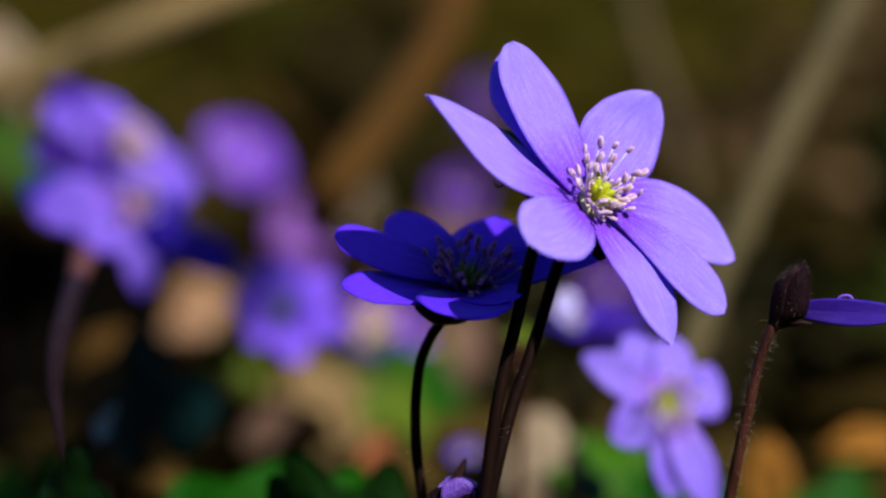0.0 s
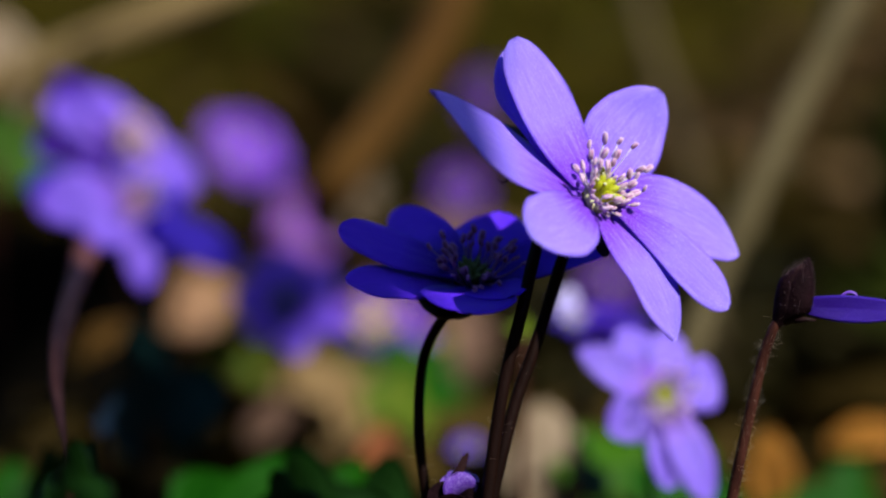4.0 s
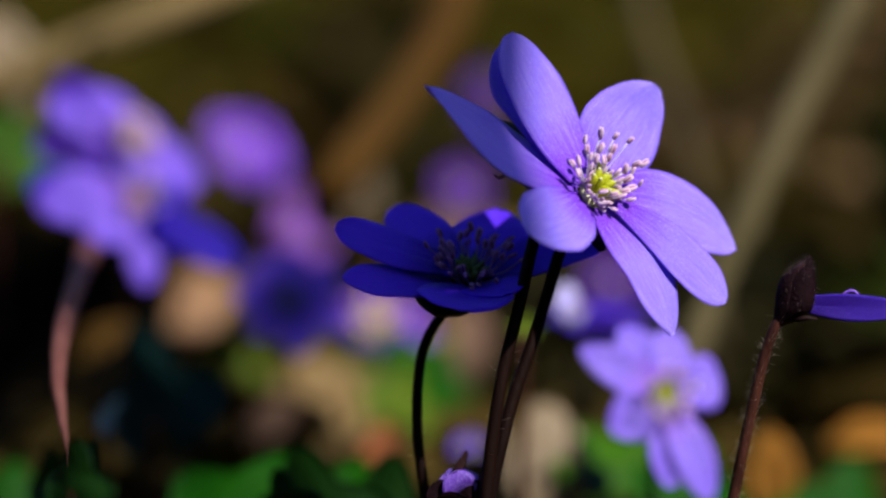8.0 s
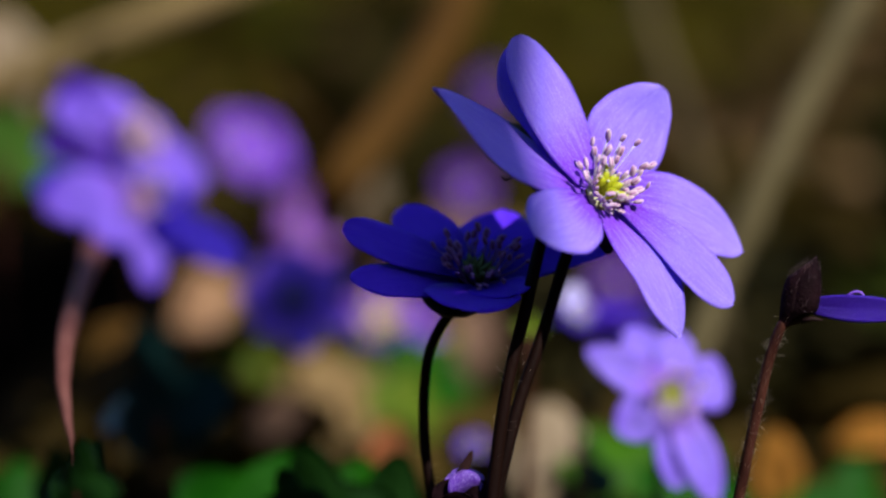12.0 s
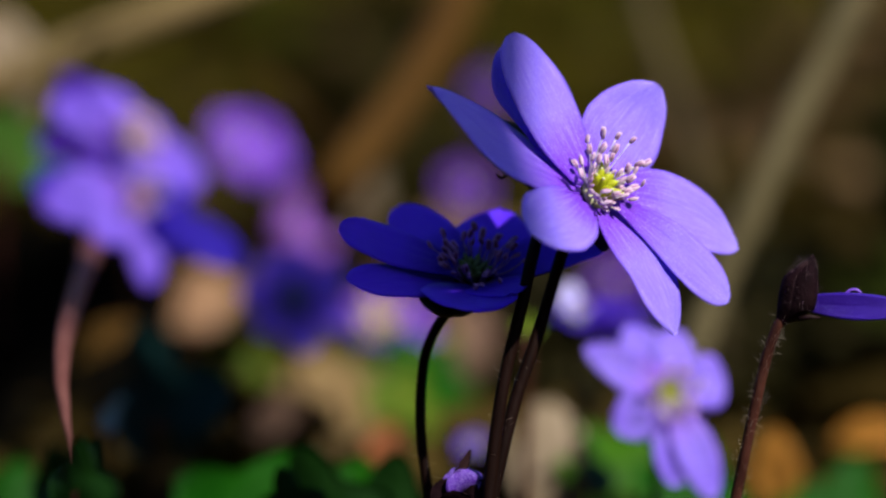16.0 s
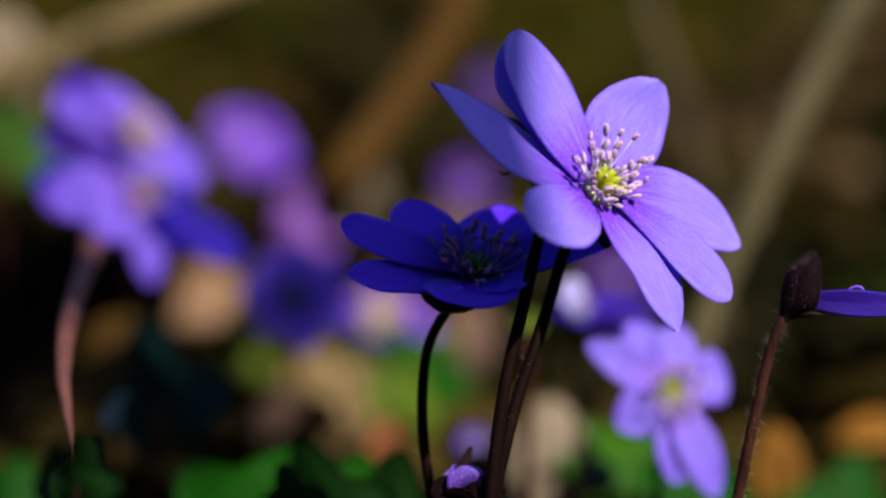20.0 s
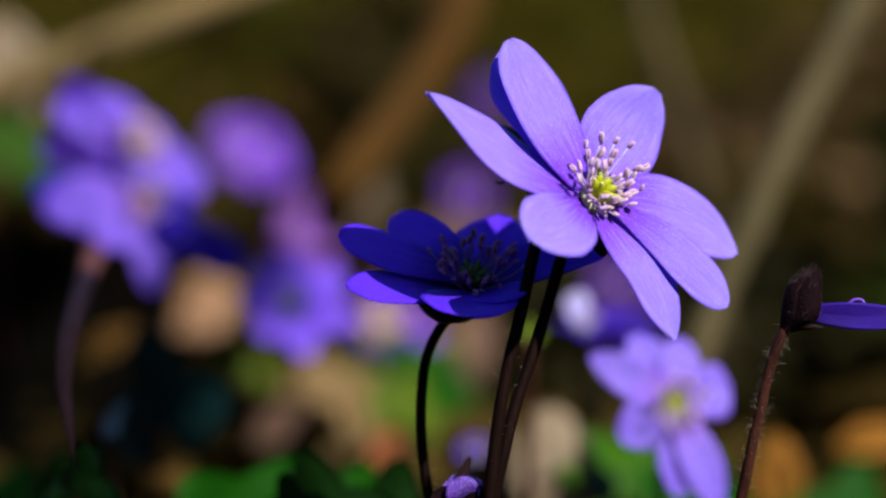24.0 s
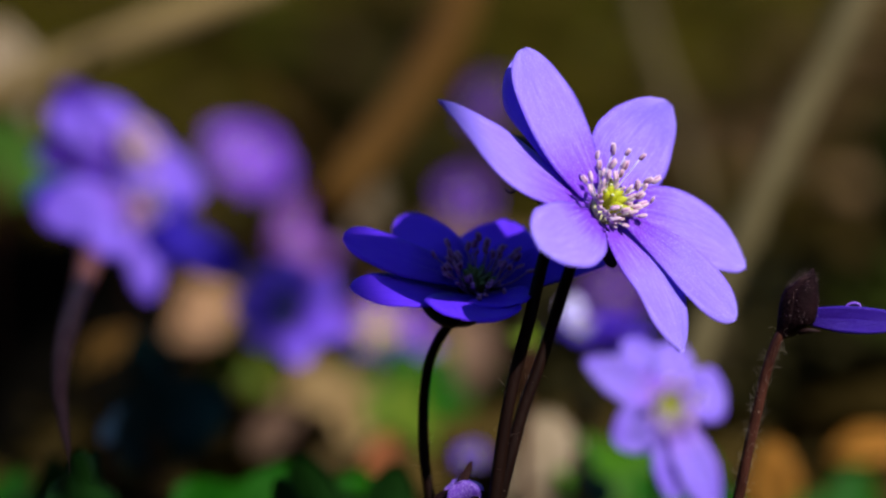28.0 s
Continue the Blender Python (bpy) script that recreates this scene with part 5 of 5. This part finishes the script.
# ---- stems nodding in the breeze ----
def motions():
    MAIN = (
        (0, 0.24, -0.13), (0.5, -0.32, 0.08), (1, 0.38, 0.1), (1.5, -0.13, 0.08), (2, 0.3, -0.09), (2.5, 0.3, 0.07),
        (3, -0.08, -0.14), (3.5, 0.41, -0.23), (5.5, 0.45, -0.15), (6, 0.41, -0.15), (6.5, -0.15, -0.07), (7, 0.21, -0.14),
        (7.5, 0.33, -0.18), (8, -0.01, 0.01), (8.5, 0.23, -0.14), (9, -0.05, -0.02), (9.5, 0.16, -0.08), (10, 0.25, -0.17),
        (10.5, 0.27, -0.06), (11, -0.3, -0.01), (11.5, 0.47, -0.2), (12, 0.18, -0.16), (12.5, 0.47, -0.23), (14.5, 0.49, -0.23),
        (15, 0.4, -0.19), (15.5, 0.14, -0.06), (16, -0.08, -0.08), (16.5, -0.73, 0.09), (17, 0.43, -0.15), (17.5, -0.25, -0.08),
        (18, 0.57, -0.17), (18.5, -0.27, 0.01), (19, 0.55, -0.18), (19.5, 0.16, 0.03), (20, 0.01, -0.08), (20.5, -0.34, 0.17),
        (21, 0.24, -0.13), (21.5, 0.34, -0.28), (23.5, 0.33, -0.38), (24, -0.41, -0.15), (24.5, 0.82, -0.49), (25, -0.03, -0.19),
        (25.5, 0.18, -0.14), (26, 0.15, -0.22), (26.5, -0.22, -0), (27, 0.57, -0.24), (27.5, 0.02, -0.14), (28, 0.75, -0.32),
    )
    SHADED = (
        (0, 0.23, -0.06), (0.5, -0.14, -0.03), (1, 0.3, 0.07), (1.5, 0.03, 0.04), (2, 0.21, -0.06), (2.5, 0.21, -0.04),
        (3, 0.09, -0.14), (3.5, 0.43, -0.12), (5.5, 0.34, 0), (6, 0.38, 0.04), (6.5, 0.02, -0.08), (7, 0.19, -0.11),
        (7.5, 0.25, -0.07), (8, -0.02, 0.01), (8.5, 0.17, -0.15), (9, 0.03, -0.06), (9.5, 0.19, -0), (10, 0.2, -0.1),
        (10.5, 0.18, -0.07), (11, -0.07, -0.05), (11.5, 0.28, -0.01), (12, 0.2, -0.06), (12.5, 0.32, -0.04), (14.5, 0.39, -0.05),
        (15, 0.32, 0.01), (15.5, 0.08, 0.01), (16, 0, -0.08), (16.5, -0.38, 0.01), (17, 0.35, -0.04), (17.5, -0.11, -0.08),
        (18, 0.47, 0.02), (18.5, -0.12, -0.03), (19, 0.37, 0.01), (19.5, 0.18, 0.03), (20, 0.02, -0.04), (20.5, -0.29, -0.02),
        (21, 0.18, -0.01), (21.5, 0.3, -0.01), (23.5, 0.2, -0.12), (24, -0.29, -0.16), (24.5, 0.58, -0.07), (25, 0.15, -0.04),
        (25.5, 0.25, -0.03), (26, 0.17, -0.08), (26.5, -0.12, -0.04), (27, 0.38, -0.01), (27.5, 0.11, -0.03), (28, 0.5, -0.02),
    )
    BUD = (
        (0, -0.18, 0.17), (0.5, -0.09, 0.24), (1, -0.15, 0.22), (1.5, 0.03, 0.23), (2, -0.06, 0.17), (2.5, -0.06, 0.04),
        (3, -0.04, 0.02), (3.5, 0.02, -0), (5.5, -0.02, 0), (6, 0.02, 0), (6.5, 0.02, -0.08), (7, -0.03, -0.06),
        (7.5, -0.07, -0.03), (8, -0.02, 0.01), (8.5, -0.1, -0.06), (9, 0.12, -0.09), (9.5, -0.08, -0), (10, 0.1, -0.09),
        (10.5, -0.05, 0.01), (11, 0.02, -0.01), (11.5, 0, -0.05), (12, 0.02, -0.09), (12.5, 0.04, -0.15), (14.5, 0.11, -0.16),
        (15, 0.04, -0.11), (15.5, -0.1, -0.06), (16, -0.09, -0), (16.5, -0.1, 0.01), (17, 0.03, -0), (17.5, -0.1, -0.08),
        (18, 0.02, -0.05), (18.5, -0.03, 0.01), (19, 0.04, -0.03), (19.5, 0, -0.04), (20, 0.02, 0), (20.5, 0.03, -0.06),
        (21, 0.05, -0.12), (21.5, 0.11, -0.28), (23.5, 0.02, -0.38), (24, -0.02, -0.37), (24.5, 0.03, -0.33), (25, -0.03, -0.27),
        (25.5, 0.06, -0.17), (26, -0.01, -0.15), (26.5, 0.02, -0.15), (27, 0.02, -0.16), (27.5, -0.06, -0.14), (28, 0.04, -0.17),
    )
    PALE = (
        (0, 1.06, -0.16), (0.5, 0.3, 0.2), (1, 0.57, 0.13), (1.5, 0.35, 0.19), (2, 0.87, -0.02), (2.5, 0.27, 0.1),
        (3, 0.91, -0.16), (3.5, 0.03, 0), (5.5, 0.26, 0), (6, 0.63, -0.09), (6.5, 0.63, -0.09), (7, 0.69, -0.16),
        (7.5, 0.63, -0.12), (8, -0.03, 0.02), (8.5, 0.88, -0.25), (9, 0.51, -0.2), (9.5, 0.15, -0.09), (10, 0.32, -0.11),
        (10.5, 0.67, -0.16), (11, 0.48, -0.11), (11.5, 0.6, -0.15), (12, 0.18, -0.11), (12.5, 0.3, -0.18), (14.5, -0.12, -0),
        (15, 0.3, -0.12), (15.5, 0.12, -0.08), (16, 0.15, 0), (16.5, 0.12, 0.02), (17, -0.7, 0.19), (17.5, -0.48, 0.09),
        (18, -0.28, 0.07), (18.5, -0.06, 0.02), (19, 0.6, -0.12), (19.5, -0.61, 0.23), (20, 0.32, 0), (20.5, -0.19, 0.02),
        (21, 0, -0.06), (21.5, -0.26, -0.06), (23.5, -0.12, -0.27), (24, 0.57, -0.46), (24.5, -0.25, -0.22), (25, 0.7, -0.32),
        (25.5, 0.32, -0.16), (26, 0.42, -0.18), (26.5, 0.33, -0.18), (27, 0.48, -0.2), (27.5, 0.19, -0.16), (28, 0.36, -0.2),
    )
    MIDDLE = (
        (0, -0.22, -0.08), (0.5, -0.44, 0.01), (1, -0.48, -0.07), (1.5, -0.14, -0.11), (2, -0.04, -0.14), (2.5, -0.04, -0.23),
        (3, -0.22, -0.33), (3.5, -0.4, -0.12), (5.5, 0.17, 0), (6, 0.04, 0.12), (6.5, 0.5, 0.12), (7, -0.08, 0.02),
        (7.5, 0.71, -0.04), (8, -0.04, 0.02), (8.5, 0.19, 0.02), (9, 0.54, -0.02), (9.5, 0, -0), (10, 0.04, -0.02),
        (10.5, 0.1, -0.09), (11, 0.05, -0.02), (11.5, 0, 0.05), (12, -0.18, 0.1), (12.5, -0.22, -0), (14.5, -0.17, -0),
        (15, -0.22, -0.04), (15.5, -0.03, -0.1), (16, 0.45, 0), (16.5, 0.41, -0.09), (17, 0.31, 0), (17.5, 0.19, -0),
        (18, 0.27, -0.02), (18.5, 0.37, -0.09), (19, 0.23, -0.04), (19.5, 0, -0.07), (20, 0.28, -0.11), (20.5, -0.26, 0.03),
        (21, -0.22, 0.05), (21.5, -1.28, 0.16), (23.5, -1.52, 0.48), (24, -0.48, 0.36), (24.5, -0.58, 0.43), (25, -0.98, 0.41),
        (25.5, -1.98, 0.5), (26, -1.16, 0.35), (26.5, -0.85, 0.35), (27, -1.08, 0.34), (27.5, -0.84, 0.27), (28, -1.02, 0.21),
    )
    SMALL = (
        (0, 0.27, -0.06), (0.5, -0, 0.08), (1, 0.38, 0.03), (1.5, 0.19, 0.08), (2, 0.25, 0.06), (2.5, 0.38, -0),
        (3, -0, -0.06), (3.5, 0.3, -0.08), (5.5, 0.24, 0), (6, 0.3, 0), (6.5, 0.02, 0), (7, 0.08, -0.06),
        (7.5, 0.16, -0.03), (8, -0.03, 0.01), (8.5, 0.11, -0.06), (9, 0.05, -0.01), (9.5, 0, -0), (10, 0.16, -0.01),
        (10.5, 0.2, 0.01), (11, -0.11, -0.01), (11.5, 0.13, -0.05), (12, 0.03, -0.01), (12.5, 0.13, -0.08), (14.5, 0.16, -0.01),
        (15, 0.13, -0.03), (15.5, -0.02, 0.01), (16, 0.01, -0), (16.5, -0.42, 0.01), (17, 0.32, -0), (17.5, -0.16, -0.01),
        (18, 0.3, -0.02), (18.5, -0.18, 0.01), (19, 0.27, -0.03), (19.5, 0, 0.03), (20, -0.11, -0), (20.5, -0.29, 0.01),
        (21, 0, 0.03), (21.5, 0.04, -0.05), (23.5, 0.03, -0.08), (24, -0.42, -0.15), (24.5, 0.32, -0.19), (25, -0.05, -0.04),
        (25.5, 0.03, 0.01), (26, -0.02, 0), (26.5, -0.24, 0), (27, 0.3, -0.02), (27.5, 0.03, 0.01), (28, 0.33, -0.02),
    )
    WHITE = (
        (0, 0.58, 0.13), (0.5, -0.3, 0.32), (1, 0.55, 0.14), (1.5, 0.05, 0.2), (2, 0.99, 0.08), (2.5, 0.41, -0.1),
        (3, 1.46, -0.18), (3.5, 0.46, -0.31), (5.5, 0.55, -0.1), (6, 0.76, 0.1), (6.5, 0.61, 0), (7, 0.38, 0.02),
        (7.5, 0.76, -0.04), (8, -0.03, 0.02), (8.5, 1.14, -0.19), (9, 0.2, -0.02), (9.5, 0.14, -0.11), (10, 0.32, -0.13),
        (10.5, 0.5, 0.02), (11, 0.32, -0.12), (11.5, 0.58, 0.03), (12, 0.32, -0.02), (12.5, 0.58, -0.21), (14.5, 0.33, -0.41),
        (15, 0.58, -0.04), (15.5, 0.12, 0.02), (16, -0, 0.1), (16.5, -0.03, 0.12), (17, 0.34, -0.41), (17.5, -0.47, -0.01),
        (18, 0.62, -0.13), (18.5, -0.35, 0.02), (19, 0.87, -0.04), (19.5, 0, -0.06), (20, 0.17, 0.2), (20.5, -0.61, 0.02),
        (21, 0.15, -0.17), (21.5, 0.19, -0.27), (23.5, 0.18, -0.41), (24, 0.99, -0.4), (24.5, 0.79, -0.55), (25, 1.25, -0.26),
        (25.5, 0.31, 0.02), (26, 0.27, -0.1), (26.5, 0.32, 0), (27, 0.61, -0.22), (27.5, 0.18, 0.02), (28, 0.8, -0.22),
    )
    for ob, rows in ((MAIN_FLOWER, MAIN), (HIDDEN_STEM, MAIN), (SHADED_FLOWER, SHADED), (BUD_PLANT, BUD), (PALE_FLOWER, PALE), (MIDDLE_FLOWER, MIDDLE), (SMALL_BUD, SMALL), (WHITE_FLOWER, WHITE)):
        x, y, z = ob.location
        walk(ob, [(t, pose(x, y, z + rise * 0.001, 0, nod, 0)) for t, nod, rise in rows])
    foot = Vector(SAPLING.location)
    SWING = ((0, 12.0), (1, 9.6), (2, 7.6), (3, 5.8), (3.5, 4.8), (5.5, 1.2), (8, 0.0), (12, 0.0), (15, 0.6), (17, 0.0), (20, 0.0), (21.5, 2.8), (23.5, 12.6), (25, 11.0), (26, 9.4), (27, 8.0), (28, 7.2))
    walk(SAPLING, [(t, Matrix.Translation(foot + SAPLING_SIDE * lean * 0.001)) for t, lean in SWING])


motions()
